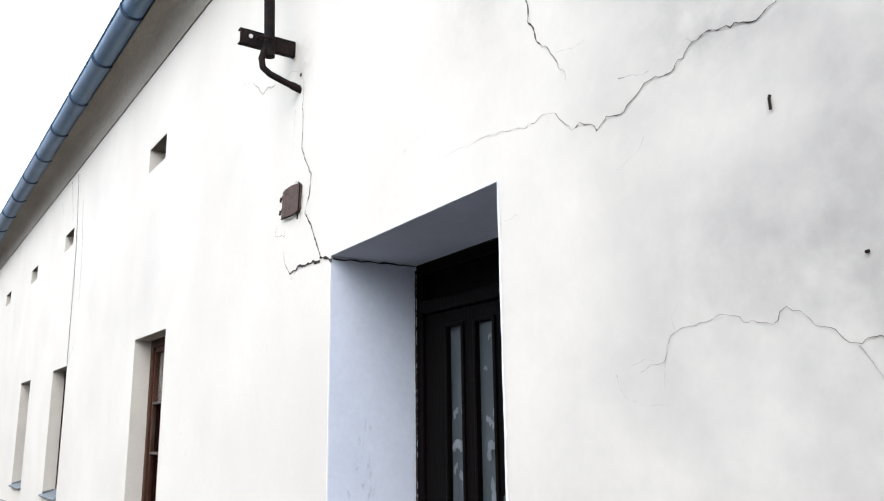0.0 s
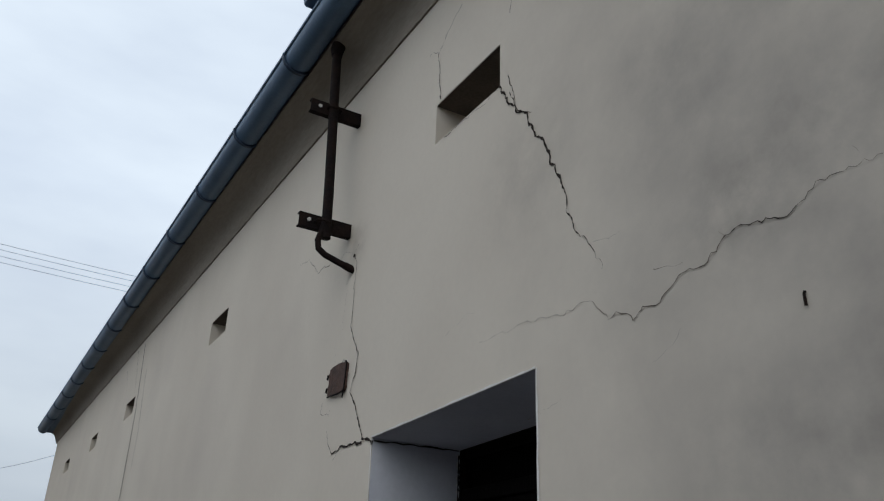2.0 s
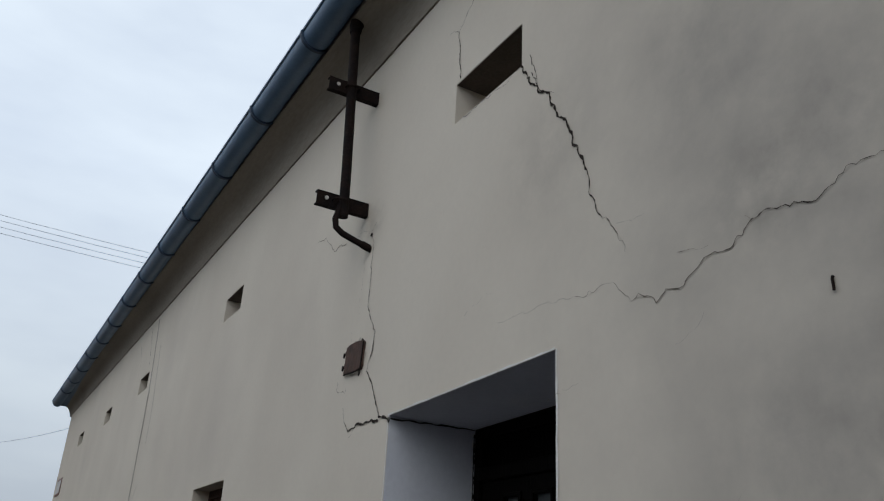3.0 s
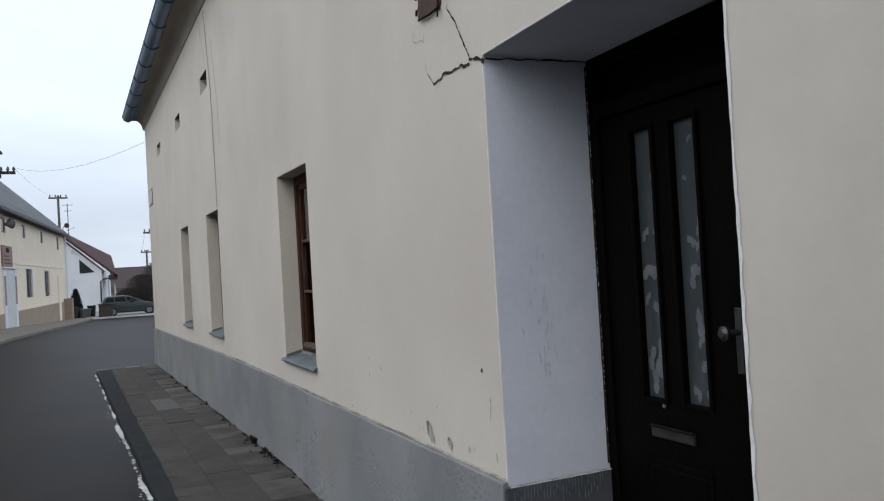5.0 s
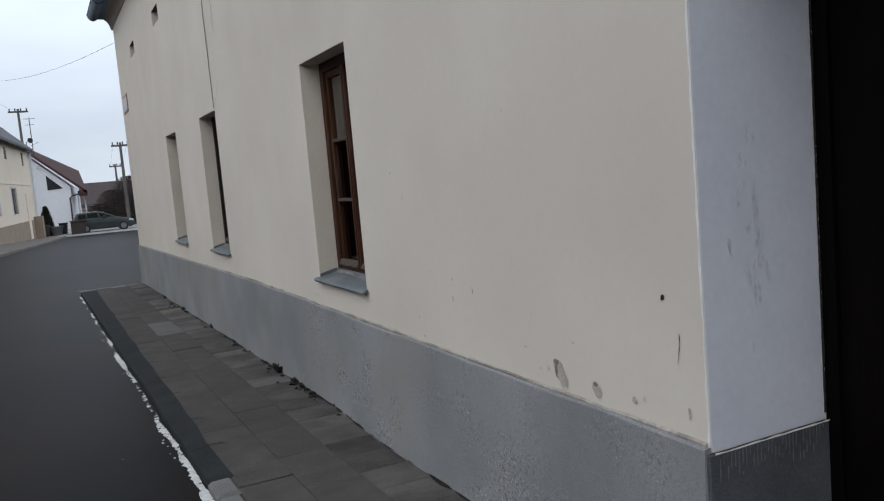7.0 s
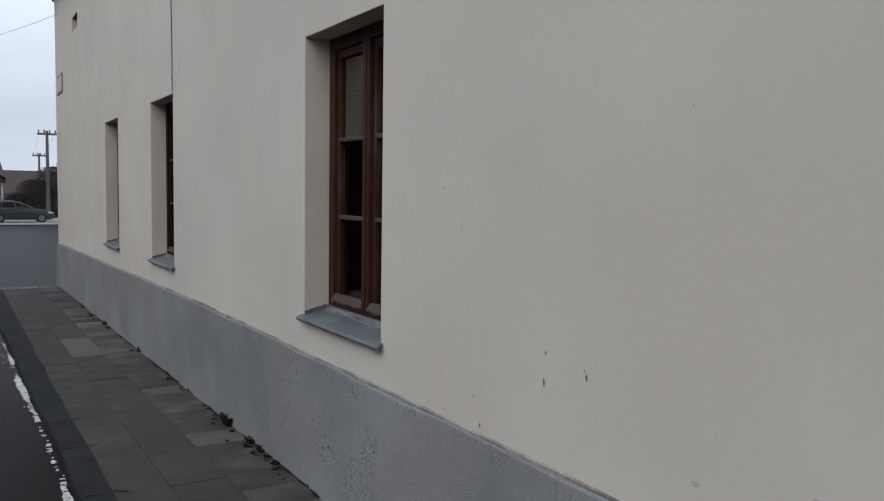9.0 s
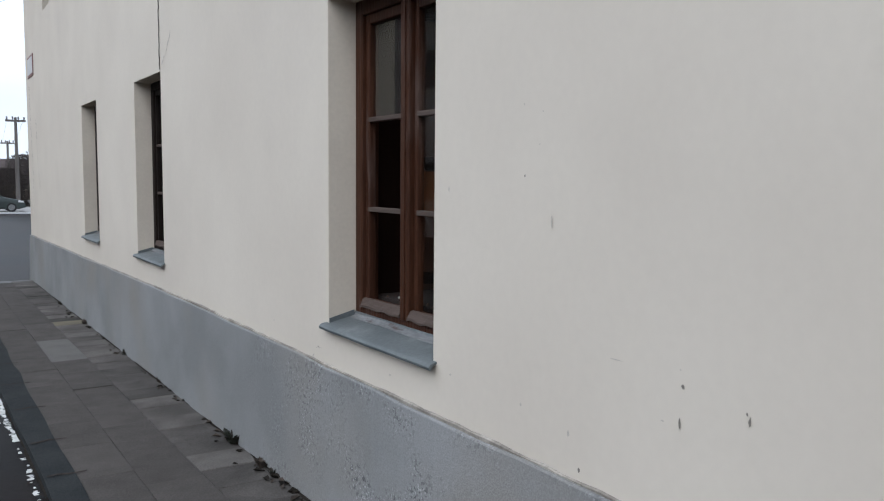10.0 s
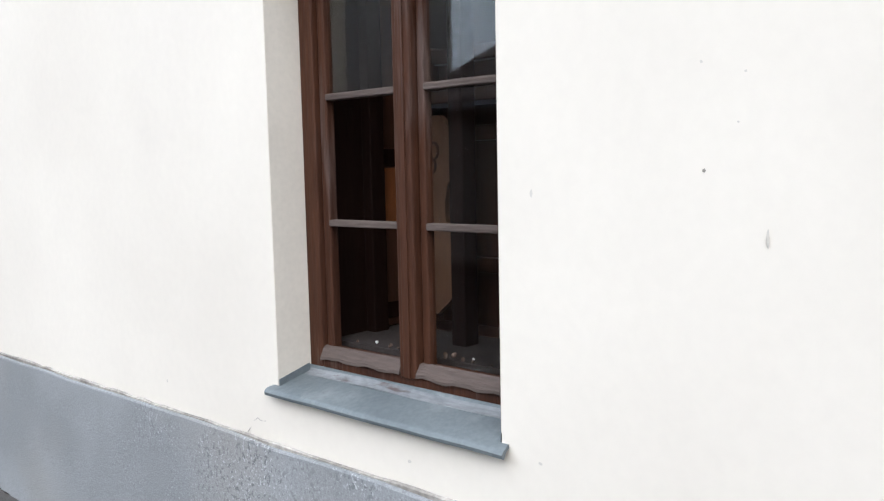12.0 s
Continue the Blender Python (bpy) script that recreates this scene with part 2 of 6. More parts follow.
ASPHALT = material("asphalt", (0.0078, 0.0066, 0.0066), (0.0056, 0.0049, 0.005), 0.4, 0.8, (0.35, 0.65), 140, 0.3, 0.35, depth=0.004,
                   third=(0.0125, 0.0086, 0.0077), third_scale=0.35, third_spread=(0.43, 0.58), spec=0.018)
PATCH_ASPHALT = material("dark_patched_asphalt", (0.026, 0.029, 0.03), (0.018, 0.0205, 0.022), 0.9, 4, (0.35, 0.65), 130, 0.3, 0.6, depth=0.006, spec=0.12)
SLAB = material("concrete_paving_slab", (0.076, 0.069, 0.064), (0.057, 0.052, 0.048), 0.9, 5, (0.3, 0.7), 110, 0.18, 0.5, depth=0.005, random_tone=0.09, spec=0.12)
WALL_SLAB = material("mottled_concrete_slab", (0.1, 0.092, 0.085), (0.058, 0.053, 0.049), 0.9, 3.5, (0.35, 0.65), 110, 0.2, 0.5, depth=0.005, random_tone=0.34, spec=0.12)
GRIME = material("dark_damp_grime", (0.016, 0.014, 0.012), (0.026, 0.022, 0.018), 1.0, 12, (0.3, 0.7), 90, 0.3, 0.5, spec=0.1)
JOINT = material("sandy_dirt_joint", (0.03, 0.026, 0.023), (0.022, 0.019, 0.017), 1.0, 8, (0.3, 0.7), 120, 0.3, 0.6)
KERB = material("concrete_kerb", (0.15, 0.147, 0.145), (0.12, 0.117, 0.115), 0.9, 5, (0.3, 0.7), 110, 0.15, 0.5, random_tone=0.1)
LINE = material("white_road_paint", (0.62, 0.62, 0.6), (0.42, 0.42, 0.41), 0.8, 18, (0.4, 0.7), 90, 0.1, 0.4)
WEED = material("dry_green_weed", (0.018, 0.021, 0.013), (0.022, 0.018, 0.013), 0.8, 20, (0.4, 0.6), 60, 0.2, 0.0)
LITTER = material("dead_leaf", (0.06, 0.045, 0.035), (0.035, 0.028, 0.022), 0.9, 20, (0.4, 0.6), 60, 0.2, 0.0)
# Base colour darkened so the rooms behind the glass read as unlit.
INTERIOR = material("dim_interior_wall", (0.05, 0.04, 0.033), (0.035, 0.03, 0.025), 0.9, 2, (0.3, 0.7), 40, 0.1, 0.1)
CABINET = material("brown_varnished_wood", (0.075, 0.029, 0.015), (0.045, 0.018, 0.01), 0.45, 4, (0.3, 0.7), 40, 0.2, 0.15, stretch=(1, 1, 0.12))
LACE = material("dusty_board", (0.11, 0.07, 0.052), (0.07, 0.042, 0.03), 0.8, 5, (0.3, 0.7), 60, 0.15, 0.2, stretch=(1, 1, 0.2))
DEBRIS = material("white_plaster_crumb", (0.7, 0.68, 0.65), (0.55, 0.53, 0.5), 0.9, 20, (0.3, 0.7), 60, 0.1, 0.3)
YELLOW = material("pale_yellow_render", (0.82, 0.7, 0.56), (0.76, 0.645, 0.515), 0.9, 0.6, (0.3, 0.7), 12, 0.04, 0.1)
TAN = material("tan_plinth", (0.34, 0.26, 0.195), (0.28, 0.215, 0.16), 0.9, 1.5, (0.3, 0.7), 14, 0.1, 0.1)
WHITE = material("white_render", (0.7, 0.71, 0.73), (0.63, 0.64, 0.66), 0.9, 0.6, (0.3, 0.7), 12, 0.03, 0.1)
SLATE = material("grey_slate_roof", (0.13, 0.13, 0.14), (0.06, 0.06, 0.066), 0.8, 0.8, (0.3, 0.7), 8, 0.25, 0.3)
REDROOF = material("brown_red_roof", (0.06, 0.024, 0.021), (0.045, 0.02, 0.018), 0.8, 1.5, (0.3, 0.7), 8, 0.2, 0.3)
HOUSE_TRIM = material("light_door_paint", (0.6, 0.6, 0.6), (0.5, 0.5, 0.5), 0.6, 3, (0.3, 0.7), 20, 0.04, 0.05)
SIGN = material("brown_sign_board", (0.27, 0.18, 0.15), (0.22, 0.145, 0.12), 0.7, 3, (0.3, 0.7), 20, 0.05, 0.05)
TAR = material("tarred_pole_wood", (0.06, 0.05, 0.045), (0.04, 0.034, 0.03), 0.9, 4, (0.3, 0.7), 30, 0.2, 0.2, stretch=(1, 1, 0.1))
# Tarred wood lightened, painting distance haze into the poles.
POLE = material("hazed_pole_wood", (0.12, 0.108, 0.1), (0.085, 0.076, 0.07), 0.9, 4, (0.3, 0.7), 30, 0.2, 0.2, stretch=(1, 1, 0.1))
CAR_PAINT = material("dark_green_car_paint", (0.035, 0.045, 0.043), (0.028, 0.037, 0.035), 0.3, 2, (0.3, 0.7), 30, 0.03, 0.0, metal=0.3, spec=0.6)
RUBBER = material("black_rubber", (0.02, 0.02, 0.02), (0.015, 0.015, 0.015), 0.8, 8, (0.3, 0.7), 30, 0.1, 0.1)
DARK_GLASS = material("dark_house_glass", (0.02, 0.022, 0.025), (0.015, 0.017, 0.02), 0.12, 3, (0.3, 0.7), 30, 0.02, 0.0, spec=0.3)
CAR_GLASS = material("car_window_glass", (0.015, 0.017, 0.018), (0.012, 0.014, 0.015), 0.12, 3, (0.3, 0.7), 30, 0.02, 0.0, spec=0.5)
SIGN_RED = material("dull_red_enamel", (0.2, 0.07, 0.06), (0.15, 0.055, 0.048), 0.4, 6, (0.3, 0.7), 40, 0.05, 0.0)
BROWN = material("dark_brown_weathered_boards", (0.062, 0.046, 0.04), (0.045, 0.034, 0.03), 0.85, 4, (0.3, 0.7), 30, 0.15, 0.2)
FAR_ROOF = material("dull_brown_roof", (0.06, 0.043, 0.04), (0.046, 0.034, 0.032), 0.9, 1.5, (0.3, 0.7), 8, 0.2, 0.2)
TWIG = material("bare_brown_twigs", (0.05, 0.039, 0.034), (0.034, 0.027, 0.024), 0.9, 4, (0.3, 0.7), 30, 0.2, 0.0)
EVERGREEN = material("dark_evergreen", (0.016, 0.016, 0.013), (0.012, 0.012, 0.01), 0.9, 4, (0.3, 0.7), 30, 0.2, 0.0)
VENT_DARK = material("dark_brown_vent_lining", (0.1, 0.08, 0.065), (0.07, 0.056, 0.046), 0.95, 6, (0.3, 0.7), 60, 0.15, 0.4)
DARK_RENDER = material("dark_weathered_render", (0.085, 0.075, 0.066), (0.066, 0.058, 0.052), 0.9, 1.0, (0.3, 0.7), 14, 0.1, 0.0)
OPPOSITE = material("weathered_grey_render", (0.25, 0.23, 0.216), (0.2, 0.184, 0.172), 0.9, 1.0, (0.3, 0.7), 14, 0.1, 0.0)
WIRE = material("black_cable", (0.08, 0.08, 0.085), (0.05, 0.05, 0.055), 0.7, 4, (0.3, 0.7), 30, 0.1, 0.0)


def glass_material(name, tint, rough, alpha):
    m = bpy.data.materials.new(name)
    m.use_nodes = True
    b = m.node_tree.nodes["Principled BSDF"]
    b.inputs["Base Color"].default_value = (*tint, 1)
    b.inputs["Roughness"].default_value = rough
    b.inputs["Transmission Weight"].default_value = alpha
    b.inputs["IOR"].default_value = 1.45
    return m


GLASS = glass_material("old_window_glass", (0.9, 0.93, 0.92), 0.02, 1.0)
FILM_GLASS = material("dull_frosted_glass", (0.05, 0.058, 0.06), (0.034, 0.041, 0.043), 0.45, 4, (0.3, 0.7), 40, 0.05, 0.0,
                      third=(0.085, 0.092, 0.097), third_scale=6.0, third_spread=(0.5, 0.7), stretch=(1, 1.6, 0.5))
PALE_STICKER = material("pale_sticker", (0.17, 0.18, 0.19), (0.12, 0.13, 0.137), 0.6, 14, (0.3, 0.7), 60, 0.06, 0.0)


# ---- mesh helpers ----
def part(name, bm, mat, parent=None, label="", smooth=False):
    me = bpy.data.meshes.new(name)
    bmesh.ops.recalc_face_normals(bm, faces=bm.faces)
    bm.to_mesh(me)
    bm.free()
    me.materials.append(mat)
    if smooth:
        me.shade_smooth()
        me.set_sharp_from_angle(angle=radians(38))
    ob = new(name, me)
    if parent:
        ob.parent = parent
        ob.matrix_parent_inverse = parent.matrix_basis.inverted()
    if label:
        tagged(ob, label)
    return ob


def thing(name, at, label, category, group="", kind=""):
    ob = new(name)
    ob.matrix_basis = pose(*at)
    return tagged(ob, label, category, group, kind)


def box(bm, x0, x1, y0, y1, z0, z1, bevel=0.0):
    vs = [bm.verts.new((x, y, z)) for x in (x0, x1) for y in (y0, y1) for z in (z0, z1)]
    fs = [bm.faces.new([vs[i] for i in f]) for f in ((0, 1, 3, 2), (4, 6, 7, 5), (0, 4, 5, 1), (2, 3, 7, 6), (0, 2, 6, 4), (1, 5, 7, 3))]
    if bevel:
        bmesh.ops.bevel(bm, geom=list({e for f in fs for e in f.edges}), offset=bevel, segments=2, profile=0.5, affect="EDGES")
    return vs


def solid(*dims, bevel=0.0):
    bm = bmesh.new()
    box(bm, *dims, bevel=bevel)
    return bm


def tube(bm, pts, r, n=10, closed_ends=True):
    pts = [Vector(p) for p in pts]
    radii = r if isinstance(r, (list, tuple)) else [r] * len(pts)
    rings = []
    for i, p in enumerate(pts):
        d = (pts[min(i + 1, len(pts) - 1)] - pts[max(i - 1, 0)]).normalized()
        a = d.orthogonal().normalized() if i == 0 else (a - d * a.dot(d)).normalized()
        b = d.cross(a)
        rings.append([bm.verts.new(p + (a * math.cos(k * math.tau / n) + b * math.sin(k * math.tau / n)) * radii[i]) for k in range(n)])
    for u, v in zip(rings, rings[1:]):
        for k in range(n):
            bm.faces.new((u[k], u[(k + 1) % n], v[(k + 1) % n], v[k]))
    if closed_ends:
        bm.faces.new(rings[0][::-1])
        bm.faces.new(rings[-1])
    return bm


def along_y(bm, profile, ys, lift=lambda y: 0.0, cap=True):
    """A profile of (x, z) swept along y."""
    rings = [[bm.verts.new((x, y, z + lift(y))) for x, z in profile] for y in ys]
    n = len(profile)
    for u, v in zip(rings, rings[1:]):
        for k in range(n):
            bm.faces.new((u[k], u[(k + 1) % n], v[(k + 1) % n], v[k]))
    if cap:
        bm.faces.new(rings[0][::-1])
        bm.faces.new(rings[-1])
    return bm


def wall_sheet(bm, ys, zs, holes, x0, x1):
    """A wall from x0 to x1 with rectangular holes (y0, y1, z0, z1)."""
    ys = sorted(set(ys) | {v for h in holes for v in h[:2]})
    zs = sorted(set(zs) | {v for h in holes for v in h[2:]})
    cache = {}

    def vert(x, y, z):
        key = (x, round(y, 4), round(z, 4))
        if key not in cache:
            cache[key] = bm.verts.new((x, y, z))
        return cache[key]

    def empty(a, b):
        y, z = (ys[a] + ys[a + 1]) / 2, (zs[b] + zs[b + 1]) / 2
        return any(h[0] < y < h[1] and h[2] < z < h[3] for h in holes)

    ny, nz = len(ys) - 1, len(zs) - 1
    for a in range(ny):
        for b in range(nz):
            if empty(a, b):
                continue
            y, Y, z, Z = ys[a], ys[a + 1], zs[b], zs[b + 1]
            bm.faces.new([vert(x0, *p) for p in ((y, z), (Y, z), (Y, Z), (y, Z))])
            bm.faces.new([vert(x1, *p) for p in ((y, z), (y, Z), (Y, Z), (Y, z))])
            for da, db, p, q in ((-1, 0, (y, z), (y, Z)), (1, 0, (Y, z), (Y, Z)), (0, -1, (y, z), (Y, z)), (0, 1, (y, Z), (Y, Z))):
                i, j = a + da, b + db
                if not (0 <= i < ny and 0 <= j < nz) or empty(i, j):
                    bm.faces.new([vert(x0, *p), vert(x0, *q), vert(x1, *q), vert(x1, *p)])
    return bm


# ---- ground ----
def smooth01(v):
    v = min(1.0, max(0.0, v))
    return v * v * (3 - 2 * v)


def level(x, y):
    """Height of the paving; the street falls gently towards the crossing."""
    z = -0.0172 * (max(y, -25.0) - 7.93) if y < 20 else -0.2076 - 0.0131 * (min(y, 66.0) - 20)
    return z + 0.75 * smooth01(-x / 8) * smooth01((y - 16) / 16) * smooth01((66 - y) / 22)


ROAD_DROP = 0.045
xs = [-600, -200, -80, -40, -25, -18, -14, -11, -9, -7.5, -6, -5, -4, -3.2, -2.4, -1.7, -1.3, -1.0, 0, 2, 5, 9, 15, 30, 80, 200, 600]
ys_g = [-600, -150, -60, -30, -20, -12, -8, -4, 0, 4, 8, 12, 15, 18, 20, 22, 24, 26, 28, 30, 33, 36, 40, 44, 48, 52, 56, 60, 66, 90, 200, 600]
bm = bmesh.new()
grid = [[bm.verts.new((x, y, level(x, y) - ROAD_DROP)) for x in xs] for y in ys_g]
for r0, r1 in zip(grid, grid[1:]):
    for k in range(len(xs) - 1):
        bm.faces.new((r0[k], r0[k + 1], r1[k + 1], r1[k]))
ground = tagged(part("ground", bm, ASPHALT, smooth=True), "dark grey-brown asphalt street running downhill to a crossing", "road", kind="structure")


def kerb_x(y):
    return -1.048 - 0.0125 * (y - 3.0)


PAVE_END = 18.45
bm = bmesh.new()
along_y(bm, [(-1.0, -0.16), (-0.003, -0.16), (-0.003, -0.005), (-1.0, -0.005)], [-10 + 1.5 * k for k in range(20)], lambda y: level(0, y))
pavement = tagged(part("pavement", bm, JOINT), "narrow pavement of worn grey-brown concrete slabs beside the house", "pavement", kind="structure")

bm = bmesh.new()
step = [5.66 + 0.4 * k for k in range(33)]
rng = random.Random(4)
left = [bm.verts.new((kerb_x(y) + rng.uniform(-0.008, 0.008), y, level(0, y) - 0.003)) for y in step]
right = [bm.verts.new((-0.96 + rng.uniform(-0.014, 0.014), y, level(0, y) + 0.004)) for y in step]
low = [bm.verts.new((v.co.x - 0.006, v.co.y, v.co.z - 0.08)) for v in left]
for k in range(len(step) - 1):
    bm.faces.new((left[k], right[k], right[k + 1], left[k + 1]))
    bm.faces.new((low[k], left[k], left[k + 1], low[k + 1]))
bm.faces.new((low[0], left[0], right[0]))
strip = part("asphalt_kerb_strip", bm, PATCH_ASPHALT, pavement, "dark patched asphalt strip along the kerb")
for yc in (6.35, 7.05, 8.0, 8.7, 9.6, 10.45, 11.35, 12.4, 13.6, 15.9):
    bm = bmesh.new()
    pts = [(kerb_x(yc) + 0.02 + 0.05 * k, yc + rng.uniform(-0.02, 0.02)) for k in range(5)]
    a = [bm.verts.new((x, y - 0.009, level(0, y) + 0.0055)) for x, y in pts]
    b = [bm.verts.new((x, y + 0.006 + rng.uniform(0, 0.006), level(0, y) + 0.0055)) for x, y in pts]
    for k in range(4):
        bm.faces.new((a[k], a[k + 1], b[k + 1], b[k]))
    part("crack", bm, CRACK, strip)


# ---- the house: front wall, openings, plinth, eaves ----
Y0, Y1, DEEP = -9.0, 19.12, 0.55
DOOR = (1.70, 3.04, 0.12, 2.475)
WINDOWS = [(5.87, 6.80, 0.95, 2.418), (9.87, 10.80, 0.95, 2.418), (12.62, 13.55, 0.94, 2.41)]
VENTS = [(1.94, 2.53, 3.88, 4.12), (6.19, 6.71, 3.905, 4.13), (10.17, 10.75, 3.94, 4.16), (12.95, 13.55, 3.95, 4.17), (16.0, 16.65, 4.0, 4.22)]


def eave(y):
    return 0.0085 * (y - 4.0)


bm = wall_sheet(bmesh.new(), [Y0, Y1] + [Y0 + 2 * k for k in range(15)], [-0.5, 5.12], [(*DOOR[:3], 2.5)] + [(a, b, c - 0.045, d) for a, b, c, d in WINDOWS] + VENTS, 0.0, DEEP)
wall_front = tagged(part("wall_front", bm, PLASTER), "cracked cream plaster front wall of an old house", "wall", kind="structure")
bm = bmesh.new()
box(bm, DEEP, 8.5, Y1 - 0.5, Y1, -0.6, 5.1)
tagged(part("wall_side", bm, PLASTER), "cream plaster end wall of the old house", "wall", kind="structure")
bm = bmesh.new()
box(bm, 8.0, 8.5, Y0, Y1 - 0.5, -0.6, 5.1)
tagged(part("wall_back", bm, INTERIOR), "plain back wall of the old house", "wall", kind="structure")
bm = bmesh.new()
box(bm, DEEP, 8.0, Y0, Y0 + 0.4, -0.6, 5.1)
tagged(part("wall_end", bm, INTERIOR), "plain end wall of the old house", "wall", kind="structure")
# Unseen partitions closing dark rooms behind the windows.
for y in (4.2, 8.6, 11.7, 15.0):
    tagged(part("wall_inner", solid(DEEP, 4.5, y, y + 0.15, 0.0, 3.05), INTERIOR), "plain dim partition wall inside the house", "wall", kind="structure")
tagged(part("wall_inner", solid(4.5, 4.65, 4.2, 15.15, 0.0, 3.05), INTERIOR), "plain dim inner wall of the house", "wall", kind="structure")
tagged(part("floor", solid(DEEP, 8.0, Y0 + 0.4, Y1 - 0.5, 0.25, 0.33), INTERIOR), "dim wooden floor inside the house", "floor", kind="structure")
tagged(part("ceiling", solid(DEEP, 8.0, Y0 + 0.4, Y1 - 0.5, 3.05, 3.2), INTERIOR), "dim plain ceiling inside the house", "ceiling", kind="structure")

# dark backs and soffits of the attic vents; the jambs keep the wall plaster
for v in VENTS:
    part("vent_back", solid(0.34, 0.4, v[0] - 0.03, v[1] + 0.03, v[2] - 0.03, v[3] + 0.03), VENT_DARK, wall_front, "dark back of an attic vent")
    part("vent_soffit", solid(0.004, 0.34, v[0] + 0.001, v[1] - 0.001, v[3] - 0.004, v[3] + 0.02), VENT_DARK, wall_front, "dark soffit of an attic vent")


# plinth, its top dropping towards the far corner
def plinth_top(y):
    return 0.715 if y < 9 else 0.715 - 0.0143 * (y - 9)


def plinth_piece(y0, y1, name="plinth"):
    bm = bmesh.new()
    n = max(2, int((y1 - y0) / 0.25))
    rng = random.Random(11)
    ys = [y0 + (y1 - y0) * k / n for k in range(n + 1)]
    rings = []
    for y in ys:
        t = plinth_top(y) + rng.uniform(-0.006, 0.006)
        foot = -0.058 - 0.085 * smooth01((6.7 - y) / 1.3) * smooth01((y - 3.2) / 1.0)  # the coat bulges at the foot
        rings.append([bm.verts.new(p) for p in ((0.02, y, -0.5), (foot, y, -0.5), (-0.026, y, t - 0.006), (-0.022, y, t - 0.001), (-0.006, y, t), (0.02, y, t + 0.002))])
    for u, v in zip(rings, rings[1:]):
        for k in range(6):
            bm.faces.new((u[k], u[(k + 1) % 6], v[(k + 1) % 6], v[k]))
    bm.faces.new(rings[0][::-1])
    bm.faces.new(rings[-1])
    return tagged(part(name, bm, PLINTH), "grey roughcast plinth along the foot of the wall", "plinth", kind="structure")


plinth_piece(Y0, DOOR[0] - 0.0)
plinth = plinth_piece(DOOR[1], Y1 + 0.02)

# thin ridge of old paint along the top of the plinth, its shadow line painted in
bm = bmesh.new()
rng = random.Random(5)
prev = None
for k in range(200):
    y = DOOR[1] + 0.01 + k * 0.08
    t = plinth_top(y) + 0.004
    h = rng.uniform(0.004, 0.011)
    ring = [bm.verts.new(p) for p in ((-0.003, y, t + h), (-0.012, y, t + h * 0.5), (-0.011, y, t - 0.012), (-0.003, y, t - 0.014))]
    if prev:
        for j in range(3):
            bm.faces.new((prev[j], prev[j + 1], ring[j + 1], ring[j]))
    prev = ring
part("paint_ridge", bm, material("dirty_shaded_paint_ridge", (0.19, 0.17, 0.148), (0.36, 0.33, 0.29), 0.9, 5, (0.4, 0.6), 60, 0.2, 0.6), wall_front, "ragged dirty paint edge above the plinth, shadow line in its colour")

# door reveal: painted jambs and soffit, white corner edges, grey plinth return
d0, d1, dz0, dz1 = DOOR
part("jamb", solid(0.001, 0.5, d1 - 0.004, d1 + 0.02, 0.70, 2.496), REVEAL, wall_front, "white painted door reveal with scuffs")
part("jamb", solid(0.001, 0.5, d0 - 0.02, d0 + 0.004, 0.2, 2.496), REVEAL, wall_front, "white painted door reveal")
bm = bmesh.new()
wedge = [bm.verts.new((x, y, z)) for x in (-0.001, 0.5) for y, z in ((d0 + 0.004, 2.496), (d1 - 0.004, 2.466), (d1 - 0.004, 2.503), (d0 + 0.004, 2.503))]
for f in ((0, 1, 2, 3), (4, 7, 6, 5), (0, 4, 5, 1), (1, 5, 6, 2), (3, 2, 6, 7), (0, 3, 7, 4)):
    bm.faces.new([wedge[i] for i in f])
part("soffit", bm, REVEAL, wall_front, "white painted soffit above the door, sagging at one end")
bm = bmesh.new()
wedge = [bm.verts.new((x, y, z)) for x in (-0.0035, -0.0012) for y, z in ((d0, 2.497), (d1, 2.468), (d1, 2.502), (d0, 2.502))]
for f in ((0, 1, 2, 3), (4, 7, 6, 5), (0, 4, 5, 1), (1, 5, 6, 2), (3, 2, 6, 7), (0, 3, 7, 4)):
    bm.faces.new([wedge[i] for i in f])
part("lintel_edge", bm, PLASTER, wall_front)
part("plinth_return", solid(-0.02, 0.5, d1 - 0.014, d1 + 0.02, -0.1, 0.695, bevel=0.004), PLINTH_PATCH, wall_front, "dark grey painted plinth inside the door reveal")


def ragged_strip(name, a, b, width, mat, parent, seed, across, normal, step=0.04, gap=0.0):
    """A ragged flat band of paint from a to b, lying on a surface."""
    rng = random.Random(seed)
    a, b, across, normal = Vector(a), Vector(b), Vector(across), Vector(normal)
    n = max(2, int((b - a).length / step))
    bm = bmesh.new()
    prev = None
    for k in range(n + 1):
        p = a.lerp(b, k / n) + normal * 0.003
        if rng.random() < gap:
            prev = None
            continue
        w = width * rng.uniform(0.45, 1.25)
        pair = (bm.verts.new(p - across * width * rng.uniform(0, 0.25)), bm.verts.new(p + across * w))
        if prev:
            bm.faces.new((prev[0], prev[1], pair[1], pair[0]))
        prev = pair
    return part(name, bm, mat, parent)


ragged_strip("edge_paint", (0, d1, 0.70), (0, d1, dz1), 0.008, WHITE_EDGE, wall_front, 2, (0, 1, 0), (-1, 0, 0))
ragged_strip("edge_paint", (0, d0, 0.70), (0, d0, 2.5), 0.011, WHITE_EDGE, wall_front, 3, (0, -1, 0), (-1, 0, 0))
